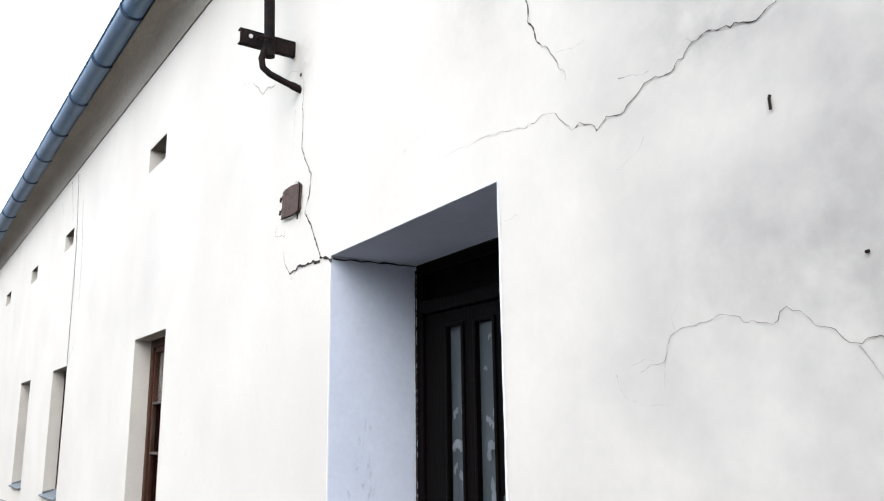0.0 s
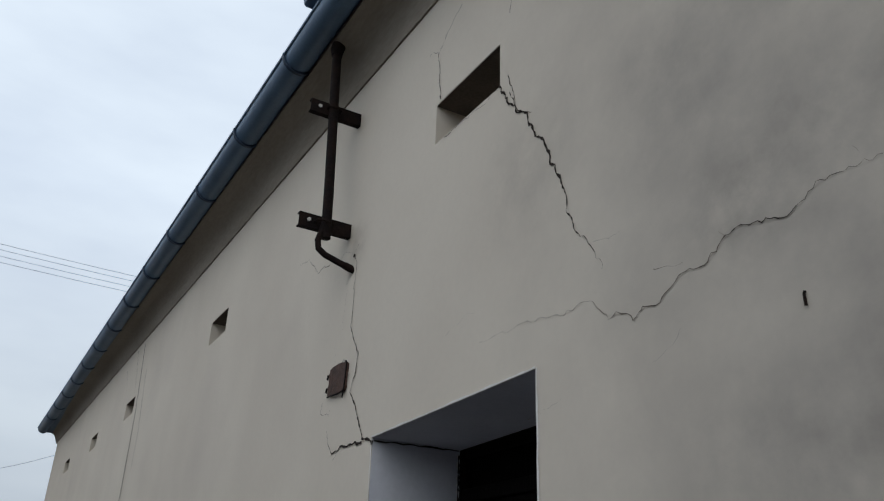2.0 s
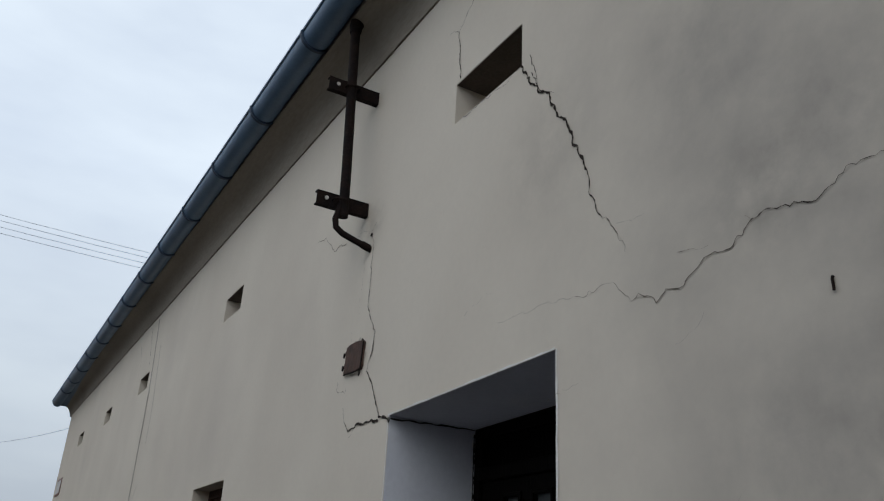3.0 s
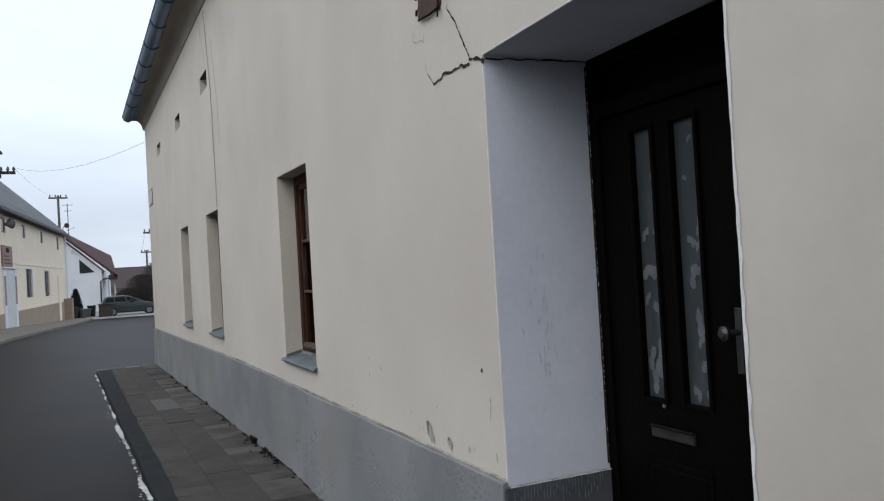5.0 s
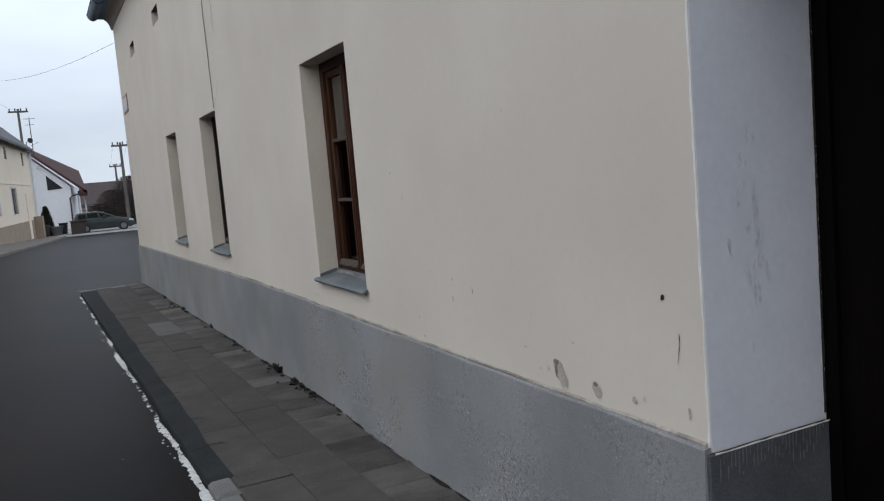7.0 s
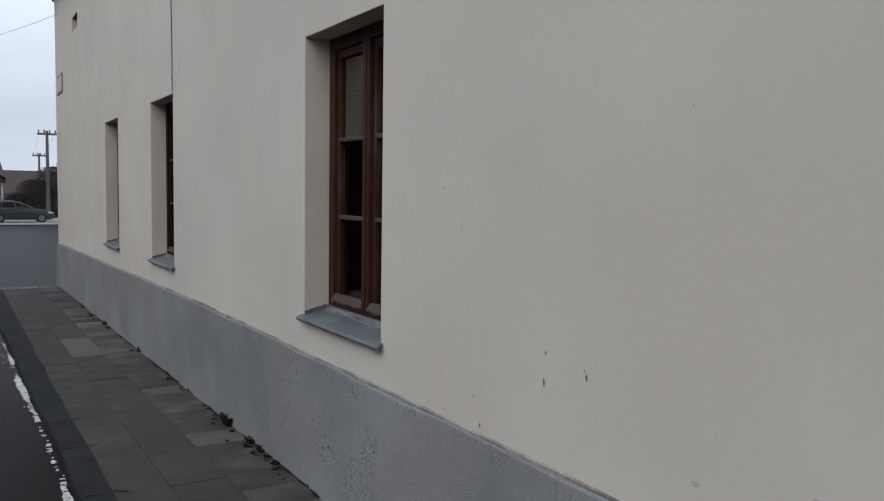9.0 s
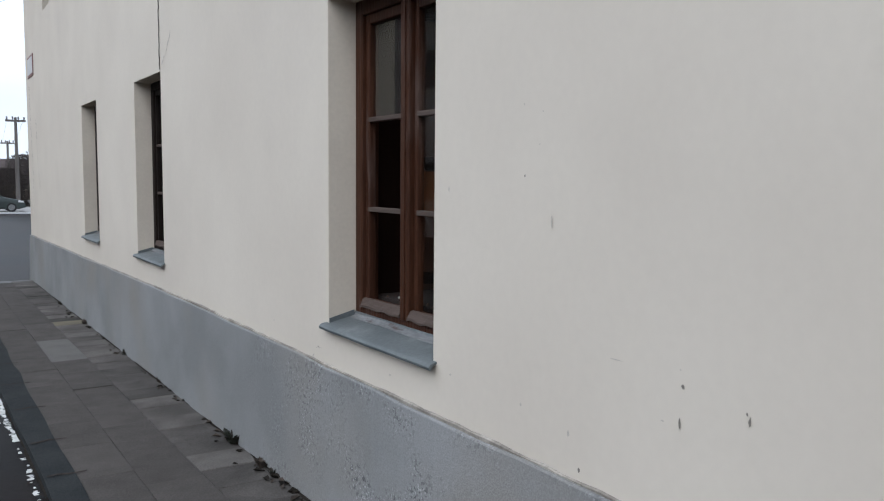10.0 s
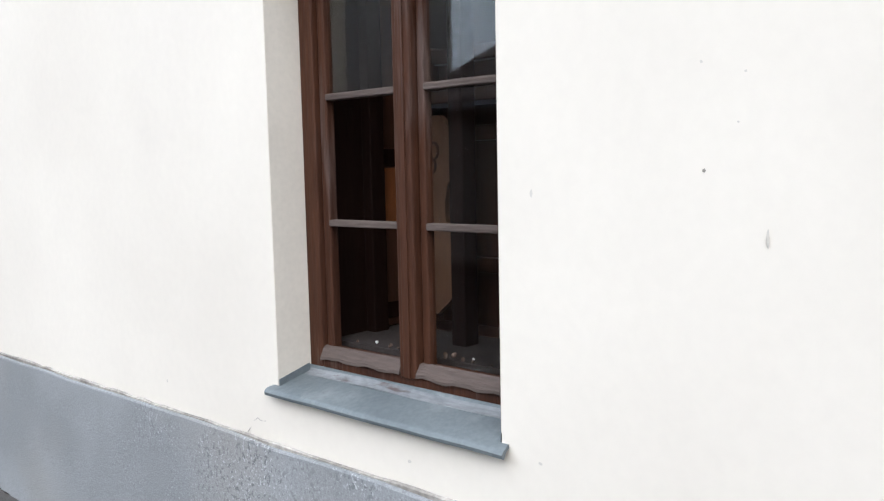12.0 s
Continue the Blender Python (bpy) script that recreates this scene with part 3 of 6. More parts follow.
ragged_strip("edge_paint", (-0.0035, d0, 2.497), (-0.0035, d1, 2.468), 0.0075, WHITE_EDGE, wall_front, 6, (0, 0, 1), (-1, 0, 0))
ragged_strip("edge_paint", (0, d1 - 0.014, 0.695), (0.5, d1 - 0.014, 0.695), 0.006, WHITE_EDGE, wall_front, 8, (0, 0, 1), (0, -1, 0))
SCRAPE = material("pale_scraped_paint", (0.17, 0.175, 0.185), (0.12, 0.125, 0.135), 0.9, 30, (0.3, 0.7), 80, 0.1, 0.0)
for k in range(30):
    low = 0.655 - 0.06 * random.Random(k).random()
    ragged_strip("scrape", (0.015 + 0.0155 * k, d1 - 0.014, low), (0.017 + 0.0155 * k, d1 - 0.014, 0.692), 0.004, SCRAPE, wall_front, 30 + k, (1, 0, 0), (0, -1, 0), 0.012, 0.08)

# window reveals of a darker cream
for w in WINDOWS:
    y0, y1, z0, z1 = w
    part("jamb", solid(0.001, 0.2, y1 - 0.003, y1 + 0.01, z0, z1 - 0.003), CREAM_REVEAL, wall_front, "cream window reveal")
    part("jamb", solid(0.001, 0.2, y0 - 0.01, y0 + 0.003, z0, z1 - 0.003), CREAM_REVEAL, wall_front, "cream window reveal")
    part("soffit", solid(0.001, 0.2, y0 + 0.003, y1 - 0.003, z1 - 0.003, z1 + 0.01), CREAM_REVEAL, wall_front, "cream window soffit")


# ---- cracks in the plaster ----
def crack(points, width, seed, mat=CRACK, jitter=0.011, taper=(1.0, 0.4), name="crack", even=False):
    """A ragged crack on the front wall through (y, z) points."""
    rng = random.Random(seed)
    faint = mat == HAIRLINE
    pts = [Vector((y, z)) for y, z in points]
    dense = []
    drift = 0.0
    for a, b in zip(pts, pts[1:]):
        n = max(2, int((b - a).length / 0.013))
        side = Vector((-(b - a).y, (b - a).x)).normalized()
        hold, goal = 0, 0.0
        for k in range(n):
            if hold <= 0:
                hold, goal = rng.randint(1, 3), rng.uniform(-jitter, jitter) * 1.15
            hold -= 1
            drift += (goal - drift) * rng.uniform(0.55, 1.0)
            dense.append(a.lerp(b, k / n) + side * drift * (min(1.0, 4 * len(dense) / 12)))
    dense.append(pts[-1])
    bm = bmesh.new()
    prev = None
    for k, p in enumerate(dense):
        d = (dense[min(k + 1, len(dense) - 1)] - dense[max(k - 1, 0)]).normalized()
        s = Vector((-d.y, d.x))
        f = k / max(1, len(dense) - 1)
        w = width * (taper[0] + (taper[1] - taper[0]) * f) * (rng.uniform(0.75, 1.05) if even else rng.choice((0.3, 0.55, 0.8, 1.0, 1.35))) / 2
        pair = (bm.verts.new((-0.003, *(p + s * w))), bm.verts.new((-0.003, *(p - s * w))))
        if prev and not (faint and rng.random() < 0.22):
            bm.faces.new((prev[0], prev[1], pair[1], pair[0]))
        prev = pair
    return part(name, bm, mat, wall_front)


def chip(name, y, z, ry, rz, seed, mat, lift=0.003, n=18, lean=0.0):
    """A ragged flat spot on the wall."""
    rng = random.Random(seed)
    bm = bmesh.new()
    vs = []
    for k in range(n):
        a = k * math.tau / n
        r = rng.uniform(0.75, 1.15)
        vs.append(bm.verts.new((-lift, y + math.cos(a) * ry * r + lean * math.sin(a) * rz * r, z + math.sin(a) * rz * r)))
    bm.faces.new(vs)
    return part(name, bm, mat, wall_front)


# beside the door, from the bracket down to the reveal
crack([(3.45, 3.60), (3.41, 3.53), (3.42, 3.40), (3.41, 3.26), (3.42, 3.16), (3.37, 3.07), (3.29, 2.96), (3.31, 2.86), (3.36, 2.76), (3.28, 2.68), (3.245, 2.62), (3.18, 2.53), (3.16, 2.485)], 0.0055, 1, jitter=0.006, taper=(0.6, 1.7))
crack([(3.165, 2.483), (3.11, 2.476), (3.03, 2.436)], 0.016, 101, jitter=0.006, taper=(0.8, 1.4))
crack([(3.16, 2.46), (3.235, 2.472), (3.30, 2.467), (3.42, 2.478), (3.535, 2.458)], 0.012, 2, jitter=0.008, taper=(1.2, 0.6))
crack([(3.535, 2.458), (3.60, 2.52), (3.635, 2.60)], 0.005, 102, jitter=0.005)
crack([(3.46, 2.465), (3.49, 2.43), (3.52, 2.425)], 0.004, 103, FINE_CRACK, jitter=0.006)
crack([(4.40, 3.885), (4.20, 3.84), (4.03, 3.70), (3.83, 3.685)], 0.005, 3, FINE_CRACK, taper=(0.4, 1.0))
crack([(3.40, 3.66), (3.47, 3.62), (3.58, 3.67), (3.66, 3.66)], 0.004, 28, HAIRLINE)
crack([(3.53, 3.48), (3.52, 3.36), (3.54, 3.26), (3.53, 3.12)], 0.003, 27, HAIRLINE)
chip("plaster_hole", 3.455, 3.60, 0.018, 0.012, 61, CRACK, 0.0032, 9)
# from the corner of the wide vent down across the wall
crack([(1.944, 3.883), (1.874, 3.767), (1.808, 3.665), (1.738, 3.613), (1.673, 3.481), (1.61, 3.42), (1.591, 3.336), (1.522, 3.183)], 0.0115, 4, jitter=0.011, taper=(1.1, 1.0))
crack([(1.522, 3.183), (1.50, 3.13), (1.50, 3.05), (1.45, 2.95), (1.41, 2.91), (1.37, 2.845), (1.34, 2.80), (1.32, 2.75)], 0.0085, 104, jitter=0.009, taper=(1.0, 0.2))
crack([(1.874, 3.90), (1.84, 3.81), (1.81, 3.67)], 0.006, 5, jitter=0.006)
crack([(1.86, 3.80), (1.80, 3.66), (1.70, 3.60)], 0.005, 25, jitter=0.006)
crack([(2.44, 3.875), (2.2, 3.865), (2.05, 3.86), (1.95, 3.88)], 0.004, 26)
crack([(1.37, 2.87), (1.28, 2.85), (1.22, 2.855)], 0.0015, 105, HAIRLINE, 0.004)
# the long crack across the wall before the door
crack([(2.08, 2.696), (1.94, 2.689), (1.72, 2.686), (1.55, 2.655), (1.44, 2.66), (1.37, 2.647)], 0.0021, 8, FINE_CRACK, 0.009, (0.4, 0.9))
crack([(1.371, 2.647), (1.305, 2.573), (1.264, 2.585), (1.191, 2.531), (1.144, 2.57), (1.072, 2.556), (0.986, 2.606), (0.873, 2.613), (0.802, 2.67)], 0.0031, 6, FINE_CRACK, 0.01, (0.9, 1.0))
crack([(0.802, 2.67), (0.733, 2.669), (0.678, 2.656), (0.586, 2.65)], 0.0027, 7, CRACK, 0.011, (1.0, 1.3))
crack([(0.586, 2.65), (0.56, 2.671), (0.528, 2.682), (0.504, 2.696), (0.423, 2.688), (0.366, 2.705), (0.348, 2.685), (0.32, 2.698), (0.1, 2.80)], 0.002, 107, CRACK, 0.009, (1.0, 0.7))
crack([(1.086, 2.666), (1.01, 2.649), (0.966, 2.646)], 0.0022, 9, FINE_CRACK, 0.003)
crack([(0.369, 2.706), (0.385, 2.739), (0.396, 2.764)], 0.002, 108, HAIRLINE, 0.003)
crack([(0.825, 2.69), (0.80, 2.665), (0.78, 2.66)], 0.002, 109, HAIRLINE, 0.003)
# round the vent and under the cornice
crack([(2.486, 4.135), (2.508, 4.29), (2.525, 4.45), (2.45, 4.53), (2.30, 4.63)], 0.007, 10, jitter=0.008, taper=(1.0, 0.3))
crack([(2.53, 4.46), (2.58, 4.50), (2.63, 4.50)], 0.004, 110, HAIRLINE)
crack([(2.095, 4.79), (1.98, 4.656), (1.915, 4.593), (1.841, 4.471)], 0.016, 11, jitter=0.012, taper=(1.4, 0.7))
crack([(1.841, 4.471), (1.833, 4.343), (1.854, 4.239)], 0.007, 111, jitter=0.006, taper=(1.0, 0.3))
# low on the wall before the door
crack([(1.07, 1.764), (0.984, 1.79), (0.954, 1.864), (0.908, 1.875)], 0.0017, 12, FINE_CRACK, 0.007, (0.6, 0.9))
crack([(0.908, 1.875), (0.806, 1.896), (0.723, 1.869), (0.645, 1.857), (0.603, 1.886), (0.568, 1.875), (0.536, 1.84), (0.483, 1.825), (0.455, 1.789), (0.416, 1.789), (0.37, 1.792)], 0.0014, 112, FINE_CRACK, 0.009, (0.8, 1.2))
crack([(0.436, 1.782), (0.41, 1.745), (0.39, 1.70), (0.35, 1.62)], 0.0022, 13, HAIRLINE, 0.004)
crack([(1.166, 1.762), (1.138, 1.696), (1.056, 1.666), (0.976, 1.67)], 0.002, 14, HAIRLINE, 0.004)
crack([(0.984, 1.79), (0.99, 1.72), (0.98, 1.67)], 0.0014, 113, HAIRLINE, 0.003)
crack([(0.94, 1.87), (0.955, 1.91), (0.93, 1.93)], 0.002, 15, HAIRLINE, 0.004)
crack([(1.12, 1.78), (1.06, 1.80), (1.01, 1.79)], 0.0014, 114, HAIRLINE, 0.003)
# the pair of long settlement cracks above the middle window
crack([(10.18, 4.86), (10.05, 4.40), (9.92, 3.80), (9.90, 3.30), (9.885, 2.80), (9.88, 2.43)], 0.026, 16, CRACK, 0.008, (0.9, 1.0), even=True)
crack([(9.72, 4.4), (9.62, 4.0), (9.50, 3.60), (9.49, 3.40), (9.49, 3.14)], 0.015, 17, CRACK, 0.009, (0.8, 0.5), even=True)
crack([(11.25, 4.75), (11.1, 4.6), (10.97, 4.4), (11.0, 4.2)], 0.012, 118, HAIRLINE)
crack([(9.82, 2.46), (9.70, 2.53), (9.57, 2.63), (9.555, 2.68)], 0.01, 117, HAIRLINE, 0.006, (0.6, 1.0))
crack([(10.6, 4.86), (10.5, 4.68), (10.32, 4.35), (10.28, 4.22)], 0.012, 18, CRACK)
# small hairlines
crack([(1.0, 2.45), (1.05, 2.40), (1.12, 2.38)], 0.0012, 29, HAIRLINE)
crack([(1.75, 2.32), (1.66, 2.33), (1.55, 2.36)], 0.0015, 30, HAIRLINE)
crack([(2.35, 2.80), (2.22, 2.84), (2.1, 2.85)], 0.0015, 19, HAIRLINE)
crack([(3.74, 2.78), (3.75, 2.72), (3.72, 2.70), (3.66, 2.70), (3.62, 2.68), (3.62, 2.72)], 0.004, 20, FINE_CRACK, 0.006)
crack([(3.60, 2.98), (3.61, 3.04)], 0.004, 119, HAIRLINE, 0.004)
crack([(6.98, 0.73), (6.93, 0.78), (6.86, 0.80)], 0.004, 21, HAIRLINE)
crack([(3.148, 1.05), (3.15, 1.0), (3.156, 0.965), (3.16, 0.95)], 0.005, 22, FINE_CRACK, 0.004)
crack([(18.7, 3.1), (18.6, 2.4), (18.5, 1.7), (18.6, 1.0)], 0.03, 23, HAIRLINE, 0.03)
crack([(17.9, 2.5), (17.85, 1.9), (17.6, 1.4)], 0.02, 24, HAIRLINE, 0.03)
# crack along the top of the door reveal
bm = bmesh.new()
prev = None
rng = random.Random(9)
for k in range(16):
    x = 0.004 + 0.49 * k / 15
    z = 2.463 + 0.012 * k / 15 + rng.uniform(-0.006, 0.003) - 0.012
    h = rng.uniform(0.004, 0.011)
    pair = (bm.verts.new((x, d1 - 0.008, z)), bm.verts.new((x, d1 - 0.008, z + h)))
    if prev:
        bm.faces.new((prev[0], pair[0], pair[1], prev[1]))
    prev = pair
part("crack", bm, CRACK, wall_front)


chip("chip", 3.815, 0.795, 0.036, 0.056, 1, BARE_PLASTER, lean=0.45)
chip("chip", 3.588, 0.777, 0.025, 0.03, 2, BARE_PLASTER, lean=0.35)
chip("chip", 3.381, 0.787, 0.012, 0.014, 3, BARE_PLASTER)
chip("chip", 3.90, 0.80, 0.008, 0.012, 31, FLECK)
chip("chip", 3.955, 0.79, 0.006, 0.008, 32, FLECK)
chip("chip", 4.06, 0.86, 0.012, 0.006, 33, FLECK)
chip("chip", 3.12, 0.80, 0.006, 0.02, 34, BARE_PLASTER)
chip("hole", 3.214, 1.156, 0.009, 0.011, 4, CRACK, 0.0035)
SHADED_PLASTER = material("shaded_bare_plaster", (0.17, 0.15, 0.128), (0.24, 0.215, 0.185), 0.95, 30, (0.3, 0.7), 90, 0.2, 0.5)
# darker rims: the shadow of the chips' edges painted as flat patches
for y, z, ry, rz in ((3.84, 0.836, 0.018, 0.012), (3.843, 0.80, 0.009, 0.03), (3.595, 0.797, 0.016, 0.008)):
    chip("chip_rim", y, z, ry, rz, int(y * 977), SHADED_PLASTER, 0.0045, 12)
# small dark nicks, then faint flecks
NICKS = [(4.687, 1.088, 0.006, 0.007), (4.694, 0.992, 0.0045, 0.018), (4.489, 1.049, 0.005, 0.014), (4.497, 1.065, 0.003, 0.006), (5.336, 1.615, 0.0045, 0.005), (5.06, 0.755, 0.006, 0.01)]
FLECKS = [(5.204, 1.478, 0.004, 0.022), (5.345, 1.837, 0.004, 0.004), (5.253, 1.81, 0.004, 0.003), (5.266, 1.711, 0.003, 0.003), (5.769, 1.566, 0.005, 0.012), (4.111, 1.829, 0.006, 0.005),
          (5.11, 0.853, 0.006, 0.014), (4.921, 1.112, 0.03, 0.002), (5.338, 0.885, 0.007, 0.008), (5.749, 0.896, 0.008, 0.005), (4.696, 1.13, 0.004, 0.003), (4.75, 0.985, 0.008, 0.003),
          (6.2, 0.80, 0.01, 0.006), (7.5, 0.83, 0.006, 0.008), (4.0, 1.0, 0.004, 0.01), (3.72, 0.93, 0.012, 0.004), (3.33, 0.80, 0.008, 0.01)]
for marks, paint in ((NICKS, SHADED_PLASTER), (FLECKS, FLECK)):
    for k, (y, z, ry, rz) in enumerate(marks):
        chip("fleck", y, z, ry * 0.85, rz * 0.85, 20 + k, paint, 0.003, 10)
# ragged open joint between the reveal and the door frame
ragged_strip("open_joint", (0.489, d1 - 0.004, 0.72), (0.489, d1 - 0.004, 2.44), 0.010, CRACK, wall_front, 91, (1, 0, 0), (0, -1, 0), 0.012)
ragged_strip("flaking_paint", (0.481, d1 - 0.004, 0.72), (0.481, d1 - 0.004, 2.44), 0.006, WHITE_EDGE, wall_front, 92, (1, 0, 0), (0, -1, 0), 0.011, 0.3)
# dark scuffs on the door reveal
SCUFF = material("grey_scuff", (0.52, 0.525, 0.55), (0.62, 0.63, 0.67), 0.9, 45, (0.35, 0.65), 80, 0.1, 0.0)
rng = random.Random(70)
for k in range(34):
    x = 0.2 + rng.gauss(0, 0.03)
    z = 1.3 + rng.gauss(0, 0.15)
    ln, wd, lean = rng.uniform(0.02, 0.09), rng.uniform(0.003, 0.009), rng.uniform(-0.2, 0.2)
    bm = bmesh.new()
    prev = None
    for j in range(7):
        f = j / 6
        w = wd * math.sin(math.pi * min(0.97, max(0.03, f))) * rng.uniform(0.5, 1.4)
        c = x + lean * ln * f + rng.uniform(-0.002, 0.002)
        pair = (bm.verts.new((c - w, d1 - 0.006 - 0.0002 * k, z + ln * f)), bm.verts.new((c + w, d1 - 0.006 - 0.0002 * k, z + ln * f)))
        if prev:
            bm.faces.new((prev[0], prev[1], pair[1], pair[0]))
        prev = pair
    part("scuff", bm, SCUFF, wall_front)

# ---- eaves: cornice, gutter, roof ----
LONG = [Y0 + (Y1 + 0.25 - Y0) * k / 12 for k in range(13)]
cove = [(0.02, 4.868), (-0.012, 4.868), (-0.017, 4.885), (-0.02, 4.9)]
cove += [(-0.028 - 0.20 * (1 - math.cos(a)), 4.9 + 0.2 * math.sin(a)) for a in [radians(12 * k) for k in range(1, 8)]]
cove += [(-0.25, 5.12), (-0.25, 5.2), (0.02, 5.2)]
bm = along_y(bmesh.new(), cove, LONG, eave)
cornice = tagged(part("cornice", bm, CORNICE, smooth=True), "dirty brown-grey coved cornice under the eaves", "cornice", kind="structure")
gutter = thing("gutter", (-0.33, 5, 5.2), "half-round blue painted metal gutter along the eaves", "gutter", kind="structure")
GX, GZ, GR = -0.326, 5.232, 0.108
arc = [radians(178 + 184 * k / 14) for k in range(15)]
shell = [(GX + GR * math.cos(a), GZ + GR * math.sin(a)) for a in arc]
shell += [(GX + (GR - 0.006) * math.cos(a), GZ + (GR - 0.006) * math.sin(a)) for a in reversed(arc)]
glift = lambda y: 0.004 * (y - 4)
LONG_G = [Y0 + (Y1 + 0.28 - Y0) * k / 12 for k in range(13)]
part("trough", along_y(bmesh.new(), shell, LONG_G, glift), GUTTER, gutter, smooth=True)
bm = bmesh.new()
tube(bm, [(GX - GR, y, GZ + 0.006 + glift(y)) for y in LONG_G], 0.013, 8)
part("rolled_edge", bm, GUTTER, gutter, smooth=True)
part("end_cap", along_y(bmesh.new(), [(GX + GR * math.cos(a), GZ + GR * math.sin(a)) for a in arc], [Y1 + 0.28, Y1 + 0.284], glift), GUTTER, gutter)
for k in range(25):
    y = 3.98 - 1.14 * 12 + 1.14 * k
    if Y0 < y < Y1 + 0.2:
        ring = [(GX + (GR + 0.018) * math.cos(a), GZ + (GR + 0.018) * math.sin(a)) for a in arc]
        ring += [(GX + (GR - 0.001) * math.cos(a), GZ + (GR - 0.001) * math.sin(a)) for a in reversed(arc)]
        part("strap", along_y(bmesh.new(), ring, [y - 0.012, y + 0.012], glift), STRAP, gutter, smooth=True)
bm = bmesh.new()
box(bm, -0.25, -0.02, Y0, Y1 + 0.2, 5.205, 5.3)
tagged(part("fascia", bm, GUTTER), "blue painted fascia behind the gutter", "trim", kind="structure")
bm = bmesh.new()
for s0, s1 in (((-0.34, 5.33), (4.2, 9.0)), ((8.9, 5.33), (4.2, 9.0))):
    rows = [[bm.verts.new((s0[0] + (s1[0] - s0[0]) * u, y, s0[1] + (s1[1] - s0[1]) * u + dz)) for y in (Y0, Y1 + 0.25)] for u in (0, 1) for dz in (0, 0.08)]
    bm.faces.new((rows[0][0], rows[0][1], rows[2][1], rows[2][0]))
    bm.faces.new((rows[1][0], rows[3][0], rows[3][1], rows[1][1]))
    bm.faces.new((rows[0][0], rows[1][0], rows[1][1], rows[0][1]))
    bm.faces.new((rows[0][1], rows[1][1], rows[3][1], rows[2][1]))
    bm.faces.new((rows[0][0], rows[2][0], rows[3][0], rows[1][0]))
for y in (Y0 + 0.2, Y1 - 0.3):
    tri = [bm.verts.new(p) for p in ((0.3, y, 5.1), (8.2, y, 5.1), (4.2, y, 8.8))]
    bm.faces.new(tri)
flash = bmesh.new()
box(flash, -0.47, -0.1, 2.75, 3.62, 5.37, 5.46, bevel=0.035)
tagged(part("roof_flashing", flash, GUTTER, smooth=True), "rounded dark sheet-metal flashing at the roof edge", "flashing", kind="structure")
tagged(part("roof", bm, ROOF), "dark pitched roof of the old house", "roof", kind="structure")

# ---- things on the wall ----
mast = thing("bracketed_pipe", (-0.17, 3.55, 3.7), "rusty dark iron pipe held off the wall by channel brackets", "pipe")
bm = bmesh.new()
tube(bm, [(-0.163, 3.535, 3.70), (-0.172, 3.535, 4.0), (-0.212, 3.535, 4.95), (-0.214, 3.535, 5.06)], 0.031, 14)
part("pipe", bm, IRON, mast, smooth=True)
bm = bmesh.new()
tube(bm, [(-0.214, 3.535, 5.02), (-0.215, 3.535, 5.07), (-0.20, 3.535, 5.13), (-0.17, 3.535, 5.17)], [0.036, 0.044, 0.05, 0.05], 14)
part("collar", bm, IRON, mast, smooth=True)
bm = bmesh.new()
bend = [(-0.172, 3.53, 3.82), (-0.192, 3.53, 3.745), (-0.211, 3.53, 3.675), (-0.204, 3.525, 3.622), (-0.165, 3.515, 3.588), (-0.085, 3.495, 3.552), (-0.02, 3.47, 3.522), (0.03, 3.455, 3.49)]
tube(bm, bend, 0.019, 12)
part("bent_conduit", bm, IRON, mast, smooth=True)
bm = bmesh.new()
tube(bm, [(-0.05, 3.481, 3.536), (-0.008, 3.467, 3.516)], 0.023, 12)
part("end_collar", bm, IRON, mast, smooth=True)
for zc, xo in ((3.797, -0.335), (4.60, -0.345)):
    bm = bmesh.new()
    box(bm, xo, 0.03, 3.545, 3.552, zc - 0.045, zc + 0.045)
    box(bm, xo, 0.03, 3.552, 3.585, zc + 0.038, zc + 0.045)
    box(bm, xo, 0.03, 3.552, 3.585, zc - 0.045, zc - 0.038)
    br = part("channel_bracket", bm, IRON, mast, "rusty steel channel set into the wall")
    # Pale disc painting the brightness seen through the bolt hole.
    bm = bmesh.new()
    tube(bm, [(xo + 0.06, 3.538, zc + 0.004), (xo + 0.06, 3.5445, zc + 0.004)], 0.012, 10)
    part("bolt_hole", bm, DEBRIS, br, "pale disc painted as the bright bolt hole")
    bm = bmesh.new()
    tube(bm, [(-0.2 - 0.035, 3.55, zc), (-0.2 - 0.035, 3.51, zc), (-0.19, 3.495, zc), (-0.15, 3.51, zc), (-0.145, 3.55, zc)], 0.006, 6)
    part("clamp", bm, IRON, br)

plate = thing("rusted_wall_box", (0, 3.57, 2.86), "rusted brown metal box cover set in broken plaster", "box cover")
bm = bmesh.new()
rng = random.Random(3)
outline = [(3.64, 2.948), (3.60, 2.958), (3.50, 2.956), (3.42, 2.945), (3.402, 2.93), (3.406, 2.86), (3.41, 2.80), (3.43, 2.78), (3.52, 2.79), (3.62, 2.796), (3.655, 2.80), (3.652, 2.83), (3.664, 2.84), (3.648, 2.86), (3.646, 2.90), (3.658, 2.908), (3.654, 2.925), (3.642, 2.93)]
f = bm.faces.new([bm.verts.new((-0.012, y, z)) for y, z in outline])
r = bmesh.ops.extrude_face_region(bm, geom=[f])
for v in r["geom"]:
    if isinstance(v, bmesh.types.BMVert):
        v.co.x = 0.02
        v.co.y = 3.53 + (v.co.y - 3.53) * 1.03
part("cover", bm, RUST, plate)
bm = bmesh.new()
